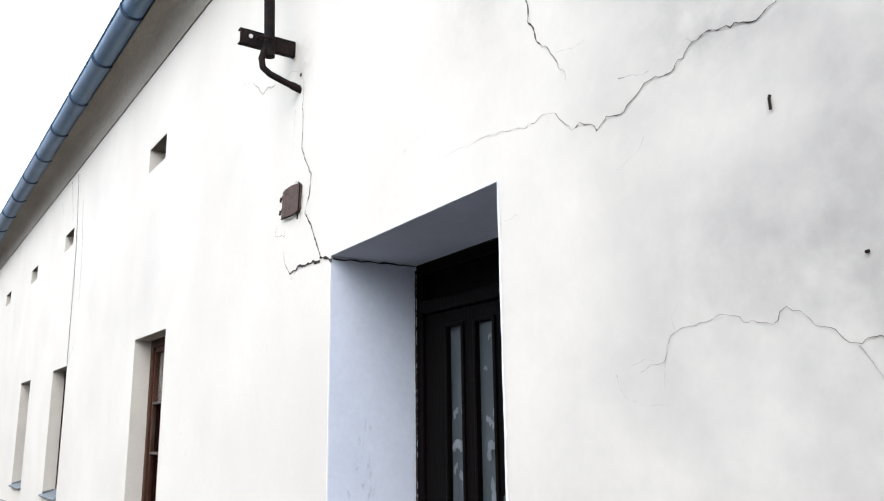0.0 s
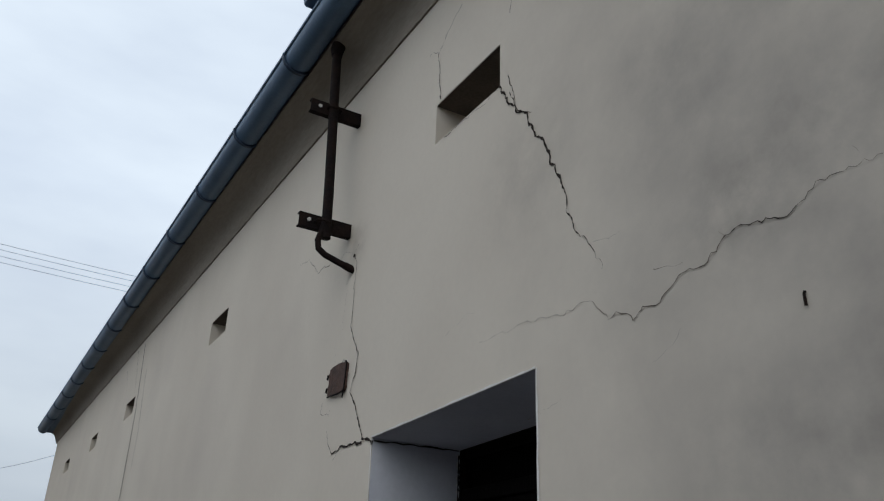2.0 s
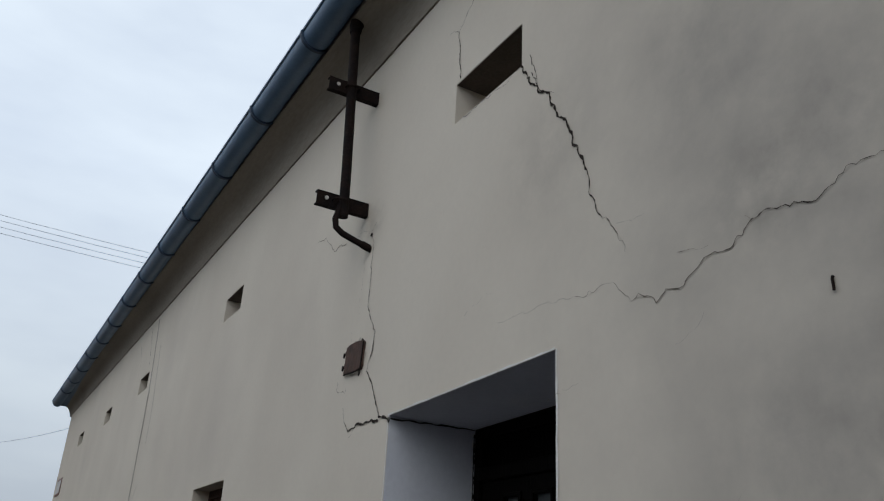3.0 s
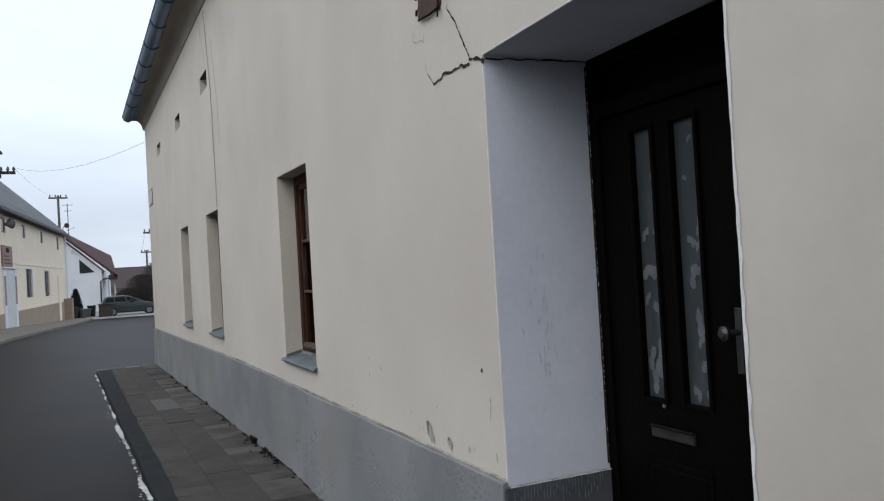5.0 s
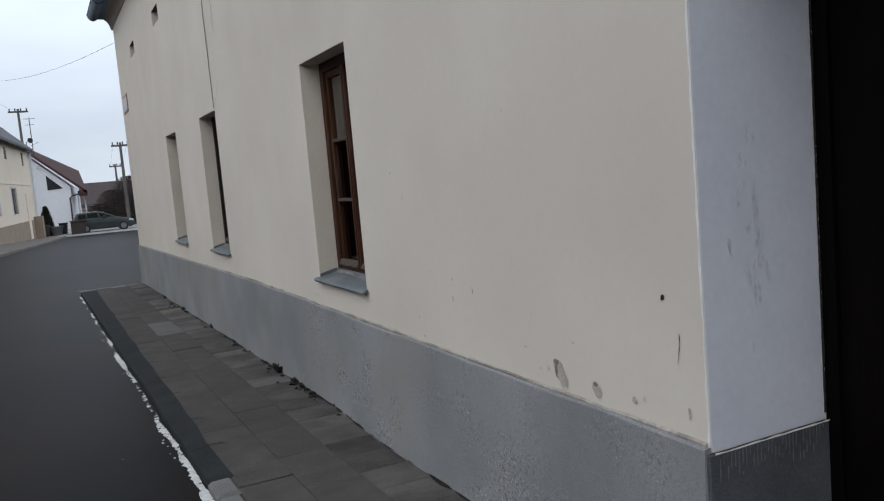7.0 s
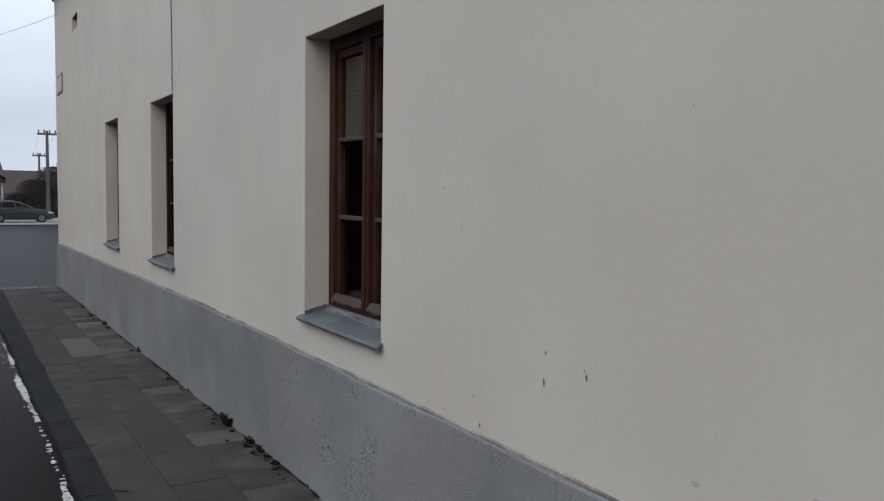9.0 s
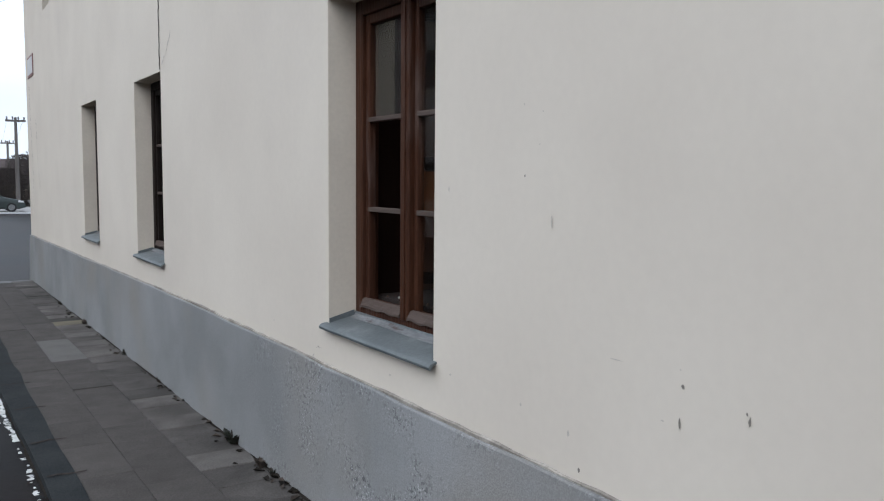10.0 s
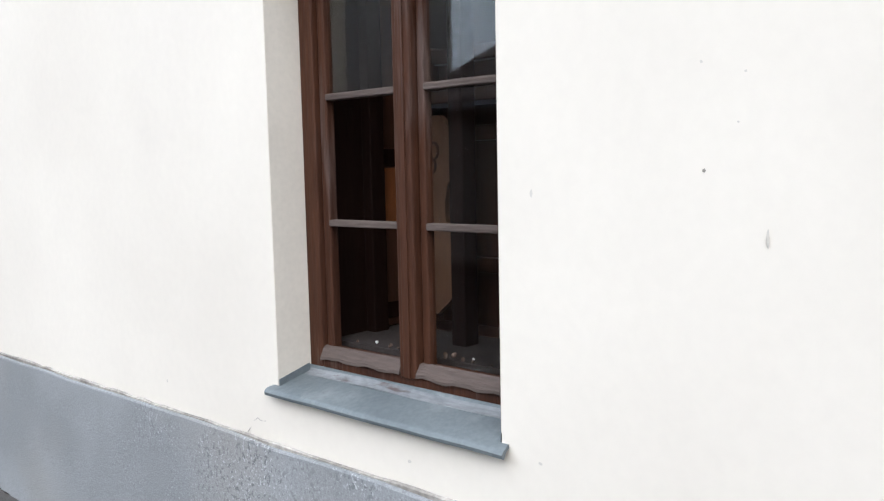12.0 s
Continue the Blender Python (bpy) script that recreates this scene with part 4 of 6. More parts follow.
bm.faces.new([bm.verts.new((-0.0025, 3.53 + 0.135 * math.cos(a) * rng.uniform(0.9, 1.12), 2.868 + 0.105 * math.sin(a) * rng.uniform(0.85, 1.15))) for a in [k * math.tau / 26 for k in range(26)]])
part("broken_plaster", bm, BARE_PLASTER, plate, "broken plaster rim")
for y, z in ((3.655, 2.905), (3.66, 2.83)):
    bm = bmesh.new()
    tube(bm, [(-0.015, y, z + 0.014), (-0.018, y, z - 0.014)], 0.006, 6)
    part("hinge_pin", bm, IRON, plate)
bm = bmesh.new()
tube(bm, [(-0.013, 3.425, 2.952), (-0.015, 3.404, 2.935), (-0.016, 3.408, 2.86), (-0.016, 3.414, 2.80), (-0.02, 3.418, 2.74)], 0.0045, 6)
part("frame_wire", bm, IRON, plate, "bent rusty edge rod")
bm = bmesh.new()
tube(bm, [(-0.014, 3.43, 2.785), (-0.018, 3.50, 2.778), (-0.016, 3.58, 2.786), (-0.014, 3.645, 2.79)], 0.005, 6)
part("bottom_lip", bm, IRON, plate)

peg = thing("iron_peg", (0, 0.586, 2.41), "short dark iron peg stuck in the plaster", "peg")
bm = bmesh.new()
tube(bm, [(0.01, 0.586, 2.428), (-0.004, 0.586, 2.427), (-0.006, 0.586, 2.42), (-0.006, 0.585, 2.39)], 0.0038, 8)
part("hook", bm, IRON, peg, smooth=True)
bm = bmesh.new()
tube(bm, [(0.01, 0.39, 1.99), (-0.01, 0.39, 1.985)], 0.004, 8)
tagged(part("nail", bm, IRON), "small dark nail head in the plaster wall", "nail")

sign = thing("street_sign", (0, 18.4, 3.2), "small flat enamel street sign near the house corner", "sign")
part("border", solid(-0.012, -0.002, 18.0, 18.74, 3.22, 3.56, bevel=0.003), SIGN_RED, sign, "dull red enamel border")
part("plate", solid(-0.017, -0.0125, 18.04, 18.70, 3.26, 3.52, bevel=0.002), HOUSE_TRIM, sign)

# ---- door ----
SLOT_METAL = material("tarnished_brass", (0.05, 0.042, 0.036), (0.02, 0.016, 0.014), 0.5, 12, (0.35, 0.65), 60, 0.2, 0.2, metal=0.3)
DARK_STEEL = material("dull_dark_steel", (0.1, 0.1, 0.1), (0.06, 0.06, 0.06), 0.45, 20, (0.3, 0.7), 90, 0.1, 0.1, metal=0.7)
door = thing("door_1", (0.53, 2.37, 0.2), "dark brown painted wooden door, closed, with two narrow glazed strips", "door", kind="structure")
DX = 0.50
part("threshold", solid(0.0, 0.6, d0 + 0.005, d1 - 0.02, -0.1, 0.20, bevel=0.01), KERB, door, "worn stone step")
for y0, y1 in ((d1 - 0.055, d1), (d0, d0 + 0.055)):
    part("door_frame", solid(DX, DX + 0.1, y0, y1, 0.2, dz1, bevel=0.006), DOOR_WOOD, door)
part("door_frame", solid(DX, DX + 0.1, d0 + 0.055, d1 - 0.055, dz1 - 0.06, dz1, bevel=0.006), DOOR_WOOD, door)
part("transom_rail", solid(DX - 0.012, DX + 0.1, d0 + 0.055, d1 - 0.055, 2.20, 2.265, bevel=0.008), DOOR_WOOD, door)
part("transom_panel", solid(DX + 0.05, DX + 0.07, d0 + 0.055, d1 - 0.055, 2.265, dz1 - 0.06), DOOR_WOOD, door)
LEAF = (2.13, d1 - 0.057)
STRIPS = [(2.657, 2.778, 1.038, 2.112), (2.41, 2.541, 1.038, 2.112)]
bm = wall_sheet(bmesh.new(), list(LEAF), [0.22, 2.195], STRIPS, DX + 0.02, DX + 0.06)
leaf = part("door_leaf", bm, DOOR_WOOD, door)
part("door_leaf", solid(DX + 0.02, DX + 0.06, d0 + 0.057, 2.126, 0.22, 2.195, bevel=0.004), DOOR_WOOD, door)
part("cover_strip", solid(DX + 0.004, DX + 0.02, 2.10, 2.155, 0.22, 2.19, bevel=0.004), DOOR_WOOD, leaf)
for y0, y1, z0, z1 in STRIPS:
    pane = part("pane", solid(DX + 0.036, DX + 0.041, y0 - 0.004, y1 + 0.004, z0 - 0.004, z1 + 0.004), FILM_GLASS, leaf, "frosted glass strip with ragged pale stickers")
    # ragged pale flakes standing in for the stickers on the film, thickest low on the glass
    film_rng = random.Random(int(y0 * 100))
    for k in range(15):
        zc = z0 + (z1 - z0) * min(0.93, film_rng.random() ** 1.5 + 0.04)
        yc = film_rng.uniform(y0 + 0.018, y1 - 0.02) if k % 3 else y0 + 0.022
        size = film_rng.uniform(0.018, 0.038) * (1.25 if zc < z0 + 0.55 else 0.8)
        lean = film_rng.uniform(0, math.tau)
        bm = bmesh.new()
        ring = []
        for j in range(22):
            a = j * math.tau / 22
            r = size * (0.68 + 0.34 * math.sin(2 * a + lean) + 0.16 * math.sin(3 * a + 2 * lean)) * film_rng.uniform(0.85, 1.12)
            ring.append(bm.verts.new((DX + 0.0352 - 0.0004 * k, min(y1 - 0.002, max(y0 + 0.002, yc + 0.8 * r * math.cos(a))), min(z1 - 0.002, max(z0 + 0.002, zc + 1.25 * r * math.sin(a))))))
        bm.faces.new(ring)
        part("film_scrap", bm, PALE_STICKER, pane)
    for a, b, c, d in ((y0 - 0.018, y0, z0 - 0.018, z1 + 0.018), (y1, y1 + 0.018, z0 - 0.018, z1 + 0.018), (y0, y1, z1, z1 + 0.018), (y0, y1, z0 - 0.018, z0)):
        part("bead", solid(DX + 0.006, DX + 0.02, a, b, c, d, bevel=0.004), DOOR_WOOD, leaf)
for y0, y1, z0, z1 in ((2.42, 2.80, 0.36, 0.80),):
    for i in (0.0, 0.03):
        part("lower_panel", solid(DX + 0.012 - i * 0.2, DX + 0.02, y0 + i, y1 - i, z0 + i, z1 - i, bevel=0.006), DOOR_WOOD, leaf)
slot = part("letter_slot", solid(DX + 0.004, DX + 0.02, 2.50, 2.745, 0.885, 0.93, bevel=0.005), SLOT_METAL, leaf, "tarnished letter slot flap")
part("hinge_rod", tube(bmesh.new(), [(DX + 0.003, 2.50, 0.93), (DX + 0.003, 2.745, 0.93)], 0.006, 8), IRON, slot)
part("handle_plate", solid(DX + 0.014, DX + 0.02, 2.236, 2.266, 1.18, 1.41, bevel=0.004), DARK_STEEL, leaf, "worn steel lock plate")
bm = bmesh.new()
tube(bm, [(DX + 0.014, 2.25, 1.325), (DX - 0.03, 2.252, 1.325), (DX - 0.034, 2.254, 1.325), (DX - 0.05, 2.256, 1.325), (DX - 0.062, 2.257, 1.325)], [0.011, 0.011, 0.022, 0.027, 0.014], 14)
part("door_knob", bm, DARK_STEEL, leaf, "round steel door knob", smooth=True)
bm = bmesh.new()
tube(bm, [(DX + 0.014, 2.66, 1.015), (DX + 0.004, 2.66, 1.015)], 0.008, 8)
part("screw", bm, STEEL, leaf)


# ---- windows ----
# Near-black base colour so the deep window box reads as unlit.
INNER_BOARD = material("dark_box_board", (0.011, 0.004, 0.0025), (0.007, 0.003, 0.002), 0.7, 5, (0.3, 0.7), 60, 0.15, 0.2, stretch=(1, 1, 0.2), spec=0.1)
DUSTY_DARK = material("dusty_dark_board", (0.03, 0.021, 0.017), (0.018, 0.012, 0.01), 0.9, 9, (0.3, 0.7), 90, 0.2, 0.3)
ORANGE_WOOD = material("orange_brown_varnish", (0.2, 0.07, 0.022), (0.14, 0.046, 0.016), 0.4, 5, (0.3, 0.7), 50, 0.15, 0.1, stretch=(1, 1, 0.15))


def build_window(name, w, wood, label):
    y0, y1, z0, z1 = w
    win = thing(name, (0.14, y0, z0), label, "window", kind="structure")
    fx = 0.14
    mid = (y0 + y1) / 2 + 0.01
    fw = 0.068
    for a, b in ((y0, y0 + fw), (y1 - fw, y1)):
        part("window_frame", solid(fx, fx + 0.09, a, b, z0 - 0.02, z1, bevel=0.006), wood, win)
    part("window_frame", solid(fx, fx + 0.09, y0 + fw, y1 - fw, z1 - 0.07, z1, bevel=0.006), wood, win)
    part("window_frame", solid(fx, fx + 0.09, y0 + fw, y1 - fw, z0 - 0.02, z0 + 0.05, bevel=0.006), wood, win)
    part("mullion", solid(fx - 0.008, fx + 0.05, mid - 0.055, mid + 0.018, z0 + 0.04, z1 - 0.07, bevel=0.008), wood, win, "worn centre post")
    part("closing_bead", solid(fx - 0.014, fx - 0.008, mid - 0.032, mid - 0.004, z0 + 0.045, z1 - 0.072, bevel=0.002), wood, win)
    for s, (a, b) in enumerate(((y0 + fw, mid - 0.058), (mid + 0.02, y1 - fw - 0.004))):
        sx = fx + 0.018
        sa, sb = ((0.03, 0.03), (0.01, 0.036))[s]
        bars = (1.46, 1.872)
        top, low = z1 - 0.07, z0 + 0.05
        rail = z0 + 0.09
        sash = part("sash", solid(sx, sx + 0.035, a + 0.001, a + sa, low, top, bevel=0.004), wood, win, "painted wooden sash, paint flaking")
        part("stile", solid(sx, sx + 0.035, b - sb, b - 0.001, low, top, bevel=0.005), wood, sash)
        part("rail", solid(sx, sx + 0.035, a + sa, b - sb, top - 0.045, top, bevel=0.005), wood, sash)
        part("rail", solid(sx, sx + 0.035, a + sa, b - sb, low, rail, bevel=0.005), wood, sash)
        for zb in bars:
            part("glazing_bar", solid(sx - 0.006, sx + 0.03, a + sa, b - sb, zb - 0.011, zb + 0.011, bevel=0.004), GREY_WOOD, sash, "weathered glazing bar")
        zs = [rail, *bars, top - 0.045]
        for k in range(3):
            if s == 1 and k < 2:
                continue
            pane = part("pane", solid(sx + 0.017, sx + 0.020, a + sa - 0.004, b - sb + 0.004, zs[k] + 0.008, zs[k + 1] - 0.008), GLASS, sash)
            pane.visible_shadow = False
        # weatherboard
        bm = bmesh.new()
        rng = random.Random(40 + s)
        n = 12
        rings = []
        for k in range(n + 1):
            y = a - 0.004 + (b - a + 0.008) * k / n
            sag = 0.006 * math.sin(1.3 * k + 2 * s) * rng.random() + rng.uniform(-0.002, 0.002)
            rings.append([bm.verts.new(p) for p in ((sx + 0.002, y, rail + 0.004), (sx - 0.012, y, rail - 0.001), (sx - 0.03, y, low + 0.011 + sag), (sx - 0.031, y, low + 0.001 + sag), (sx + 0.002, y, low + 0.002))])
        for u, v in zip(rings, rings[1:]):
            for k in range(5):
                bm.faces.new((u[k], u[(k + 1) % 5], v[(k + 1) % 5], v[k]))
        bm.faces.new(rings[0][::-1])
        bm.faces.new(rings[-1])
        part("weatherboard", bm, GREY_WOOD, sash, "bare weathered grey drip board")
    # inner casement, its leaf folded open against the side of the window box
    ix = 0.40
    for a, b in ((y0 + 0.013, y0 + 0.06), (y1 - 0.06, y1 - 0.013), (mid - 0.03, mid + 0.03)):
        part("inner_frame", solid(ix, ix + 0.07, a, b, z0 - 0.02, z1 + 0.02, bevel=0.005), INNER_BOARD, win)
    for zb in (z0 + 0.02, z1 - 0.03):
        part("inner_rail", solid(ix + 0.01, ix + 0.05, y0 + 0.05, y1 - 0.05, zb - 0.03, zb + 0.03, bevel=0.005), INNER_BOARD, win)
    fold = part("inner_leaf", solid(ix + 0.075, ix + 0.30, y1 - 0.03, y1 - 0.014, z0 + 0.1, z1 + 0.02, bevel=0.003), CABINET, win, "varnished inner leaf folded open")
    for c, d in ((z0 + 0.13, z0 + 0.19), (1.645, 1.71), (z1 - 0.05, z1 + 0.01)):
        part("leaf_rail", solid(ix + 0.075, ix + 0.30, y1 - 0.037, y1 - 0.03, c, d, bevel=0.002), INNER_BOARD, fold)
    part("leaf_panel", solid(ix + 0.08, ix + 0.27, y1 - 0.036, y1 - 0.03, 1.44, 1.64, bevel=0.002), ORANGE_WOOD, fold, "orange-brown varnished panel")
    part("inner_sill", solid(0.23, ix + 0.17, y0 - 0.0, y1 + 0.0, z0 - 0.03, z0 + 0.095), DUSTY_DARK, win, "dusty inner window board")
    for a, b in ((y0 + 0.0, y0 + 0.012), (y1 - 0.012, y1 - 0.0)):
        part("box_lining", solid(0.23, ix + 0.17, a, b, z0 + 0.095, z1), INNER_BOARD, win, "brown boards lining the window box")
    # zinc sill with raised ends and a folded lip
    bm = bmesh.new()
    prof = [(fx + 0.004, z0 + 0.022), (fx - 0.004, z0 + 0.02), (fx - 0.012, z0 + 0.002), (0.05, z0 - 0.014), (-0.022, z0 - 0.031), (-0.032, z0 - 0.035), (-0.038, z0 - 0.044), (-0.036, z0 - 0.054), (-0.03, z0 - 0.057), (-0.024, z0 - 0.05), (-0.02, z0 - 0.04), (0.05, z0 - 0.02), (fx, z0 - 0.008)]
    rng = random.Random(8)
    ys = [y0 - 0.028 + (y1 - y0 + 0.056) * k / 8 for k in range(9)]
    wob = [rng.uniform(-0.001, 0.001) for _ in ys]
    rings = [[bm.verts.new((x, max(y, y0 + 0.002) if x > -0.004 and y < y0 else (min(y, y1 - 0.002) if x > -0.004 and y > y1 else y), z + wv * (1 if x < 0.06 else 0))) for x, z in prof] for y, wv in zip(ys, wob)]
    for u, v in zip(rings, rings[1:]):
        for k in range(len(prof)):
            bm.faces.new((u[k], u[(k + 1) % len(prof)], v[(k + 1) % len(prof)], v[k]))
    bm.faces.new(rings[0][::-1])
    bm.faces.new(rings[-1])
    sill = part("window_sill", bm, ZINC, win, "grey zinc sill with a folded lip", smooth=True)
    bm = bmesh.new()
    along_y(bm, [(fx - 0.008, z0 + 0.014), (fx - 0.016, z0 + 0.006), (fx - 0.04, z0 - 0.001), (fx - 0.04, z0 - 0.004), (fx - 0.008, z0 + 0.004)], [y0 + 0.01, y0 + 0.3, y0 + 0.62, y1 - 0.012], lambda y: 0.003 * math.sin(9 * y))
    part("worn_flange", bm, PALE_ZINC, sill, "pale worn strip along the back of the sill")
    for y in (y0 + 0.004, y1 - 0.010):
        bm = bmesh.new()
        vs = [(fx - 0.01, y, z0 + 0.004), (0.0, y, z0 - 0.027), (0.0, y, z0 - 0.004), (fx - 0.01, y, z0 + 0.028)]
        f = bm.faces.new([bm.verts.new(p) for p in vs])
        r = bmesh.ops.extrude_face_region(bm, geom=[f])
        for v in r["geom"]:
            if isinstance(v, bmesh.types.BMVert):
                v.co.y += 0.004
        part("upstand", bm, ZINC, sill)
    return win


build_window("window_1", WINDOWS[0], FRAME_WOOD, "old brown wooden casement window with six panes and a zinc sill")
for k, w in enumerate(WINDOWS[1:]):
    build_window("window_%d" % (k + 2), w, DARK_FRAME, "old weathered dark casement window with six panes and a zinc sill")

# crumbs of plaster on the inner window board
for k in range(22):
    rng = random.Random(200 + k)
    y = 5.98 + 0.72 * rng.random()
    x = 0.235 + 0.05 * rng.random()
    s = rng.uniform(0.004, 0.009) if k else 0.014
    bm = bmesh.new()
    bmesh.ops.create_icosphere(bm, subdivisions=1, radius=s, matrix=pose(x, y, 1.046 + s * 0.5))
    for v in bm.verts:
        v.co += Vector((rng.uniform(-0.3, 0.3), rng.uniform(-0.3, 0.3), rng.uniform(-0.2, 0.2))) * s
    tagged(part("plaster_crumb", bm, DEBRIS if k % 8 == 0 else LACE), "crumb of fallen plaster on the inner window board", "debris", "crumbs on the window board")

# carved wooden headboard standing behind the first window
head = thing("carved_cabinet", (0.75, 6.3, 0.33), "old varnished brown carved cabinet standing behind the window", "cabinet")
part("back_panel", solid(0.92, 0.95, 5.6, 7.0, 0.33, 2.1), CABINET, head)
for a, b in ((5.62, 5.72), (6.02, 6.10), (6.44, 6.52), (6.86, 6.96)):
    part("upright", solid(0.86, 0.92, a, b, 0.33, 2.12, bevel=0.006), CABINET, head)
for z in (0.9, 1.22, 1.74, 2.05):
    part("cross_rail", solid(0.87, 0.92, 5.72, 6.86, z, z + 0.06, bevel=0.006), CABINET, head)
for y in (5.90, 6.63):
    bm = bmesh.new()
    prof = [(1.02, 0.02), (1.06, 0.03), (1.10, 0.018), (1.20, 0.026), (1.45, 0.02), (1.60, 0.016), (1.63, 0.028), (1.66, 0.018), (1.69, 0.028), (1.72, 0.02), (1.80, 0.026), (1.86, 0.026)]
    tube(bm, [(0.80, y, z) for z, _ in prof], [r for _, r in prof], 14)
    part("turned_post", bm, LACE, head, "dusty turned wooden post", smooth=True)
bm = bmesh.new()
edge = [(6.67 - 0.10 * math.sin(math.pi * k / 14) ** 0.7 - 0.05 * math.sin(math.pi * k / 5), 1.08 + 0.75 * k / 14) for k in range(15)]
ring = [(6.72, 1.08)] + edge + [(6.72, 1.83)]
fa = [bm.verts.new((0.66, y, z)) for y, z in ring]
fb = [bm.verts.new((0.69, y, z)) for y, z in ring]
bm.faces.new(fa)
bm.faces.new(fb[::-1])
for k in range(len(ring)):
    bm.faces.new((fa[k], fa[(k + 1) % len(ring)], fb[(k + 1) % len(ring)], fb[k]))
part("scrolled_board", bm, material("pale_varnished_wood", (0.17, 0.088, 0.05), (0.11, 0.055, 0.032), 0.5, 5, (0.3, 0.7), 50, 0.15, 0.1, stretch=(1, 1, 0.2)), head, "pale scroll-cut wooden board")
for k, (y, z) in enumerate([(6.665, 1.70), (6.68, 1.645)]):
    bm = bmesh.new()
    tube(bm, [(0.655, y + 0.022 * math.cos(a), z + 0.03 * math.sin(a)) for a in [j * math.tau * 0.8 / 10 for j in range(11)]], 0.006, 6)
    part("carving", bm, CABINET, head, "dark carved curl")
part("shelf", solid(0.74, 0.92, 5.62, 6.96, 0.96, 1.0, bevel=0.005), CABINET, head)
part("shelf", solid(0.74, 0.92, 5.62, 6.96, 1.88, 1.93, bevel=0.005), CABINET, head)

# ---- the far side of the crossing ----
def house(name, at, turn, length, depth, wall_h, ridge_h, wall_mat, roof_mat, label, windows=(), doors=(), plinth_h=0.0, base=-0.6, overhang=0.35, gable_front=False):
    """A house whose front runs along local x from 0 to length; y goes back."""
    h = thing(name, (*at, 0, 0, turn), label, "house")
    m = h.matrix_basis

    def p(nm, bm, mat, parent=h, lab=""):
        bmesh.ops.transform(bm, matrix=m, verts=bm.verts)
        return part(nm, bm, mat, parent, lab)

    bm = bmesh.new()
    box(bm, 0, length, 0.3, depth, base, wall_h)
    holes = [(x - ww / 2, x + ww / 2, z, z + hh) for x, z, ww, hh in windows]
    front = wall_sheet(bmesh.new(), [0, length], [base, wall_h], holes, 0.0, 0.3)
    for v in front.verts:
        v.co = (v.co.y, v.co.x, v.co.z)
    p("front_wall", front, wall_mat)
    if gable_front:
        for y in (0, depth):
            bm.faces.new([bm.verts.new(q) for q in ((0, y, wall_h), (length, y, wall_h), (length / 2, y, ridge_h))])
    else:
        for x in (0, length):
            bm.faces.new([bm.verts.new(q) for q in ((x, 0, wall_h), (x, depth, wall_h), (x, depth / 2, ridge_h))])
    p("wall", bm, wall_mat)
    o = overhang
    bm = bmesh.new()
    if gable_front:
        k = (ridge_h - wall_h) / (length / 2)
        sides = (((-o, wall_h - k * o), (length / 2, ridge_h)), ((length + o, wall_h - k * o), (length / 2, ridge_h)))
        for (xa, za), (xb, zb) in sides:
            vs = [bm.verts.new((x, y, z + dz)) for (x, z) in ((xa, za), (xb, zb)) for y in (-o, depth + o) for dz in (0.02, 0.22)]
            for f in ((0, 1, 3, 2), (4, 6, 7, 5), (0, 4, 5, 1), (2, 3, 7, 6), (0, 2, 6, 4), (1, 5, 7, 3)):
                bm.faces.new([vs[i] for i in f])
    else:
        k = (ridge_h - wall_h) / (depth / 2)
        sides = (((-o, wall_h - k * o), (depth / 2, ridge_h)), ((depth + o, wall_h - k * o), (depth / 2, ridge_h)))
        for (ya, za), (yb, zb) in sides:
            vs = [bm.verts.new((x, y, z + dz)) for (y, z) in ((ya, za), (yb, zb)) for x in (-o, length + o) for dz in (0.02, 0.18)]
            for f in ((0, 1, 3, 2), (4, 6, 7, 5), (0, 4, 5, 1), (2, 3, 7, 6), (0, 2, 6, 4), (1, 5, 7, 3)):
                bm.faces.new([vs[i] for i in f])
    roof = p("roof", bm, roof_mat)
    if not gable_front:
        bm = bmesh.new()
        tube(bm, [(-o, -o - 0.03, wall_h - k * o + 0.02), (length + o, -o - 0.03, wall_h - k * o + 0.02)], 0.07, 8)
        p("gutter", bm, SLATE, roof, "dark gutter")
    if plinth_h:
        bm = bmesh.new()
        box(bm, -0.04, length + 0.04, -0.04, 0.1, base, plinth_h)
        p("plinth", bm, TAN)
    for x, z, ww, hh in windows:
        deep = 0.045 if hh > 0.9 else 0.03
        bm = bmesh.new()
        box(bm, x - ww / 2, x + ww / 2, deep + 0.02, deep + 0.05, z, z + hh)
        pane = p("window", bm, DARK_GLASS)
        bars = [(x - ww / 2, x - ww / 2 + 0.05, z, z + hh), (x + ww / 2 - 0.05, x + ww / 2, z, z + hh), (x - ww / 2 + 0.05, x + ww / 2 - 0.05, z + hh - 0.05, z + hh), (x - ww / 2 + 0.05, x + ww / 2 - 0.05, z, z + 0.05)]
        if hh > 0.9:
            bars.append((x - 0.03, x + 0.03, z + 0.05, z + hh - 0.05))
        for a, b, c, d in bars:
            bm = bmesh.new()
            box(bm, a, b, deep + 0.014, deep + 0.03, c, d)
            p("window_frame", bm, TAR, pane)
        bm = bmesh.new()
        box(bm, x - ww / 2 - 0.05, x + ww / 2 + 0.05, -0.015, deep, z - 0.05, z - 0.002)
        p("window_sill", bm, wall_mat, pane)
    for x, z, ww, hh, mat in doors:
        bm = bmesh.new()
        box(bm, x - ww / 2, x + ww / 2, -0.06, 0.05, z, z + hh)
        p("door", bm, mat)
    return h, p


def ground_at(x, y):
    return level(x, y) - ROAD_DROP


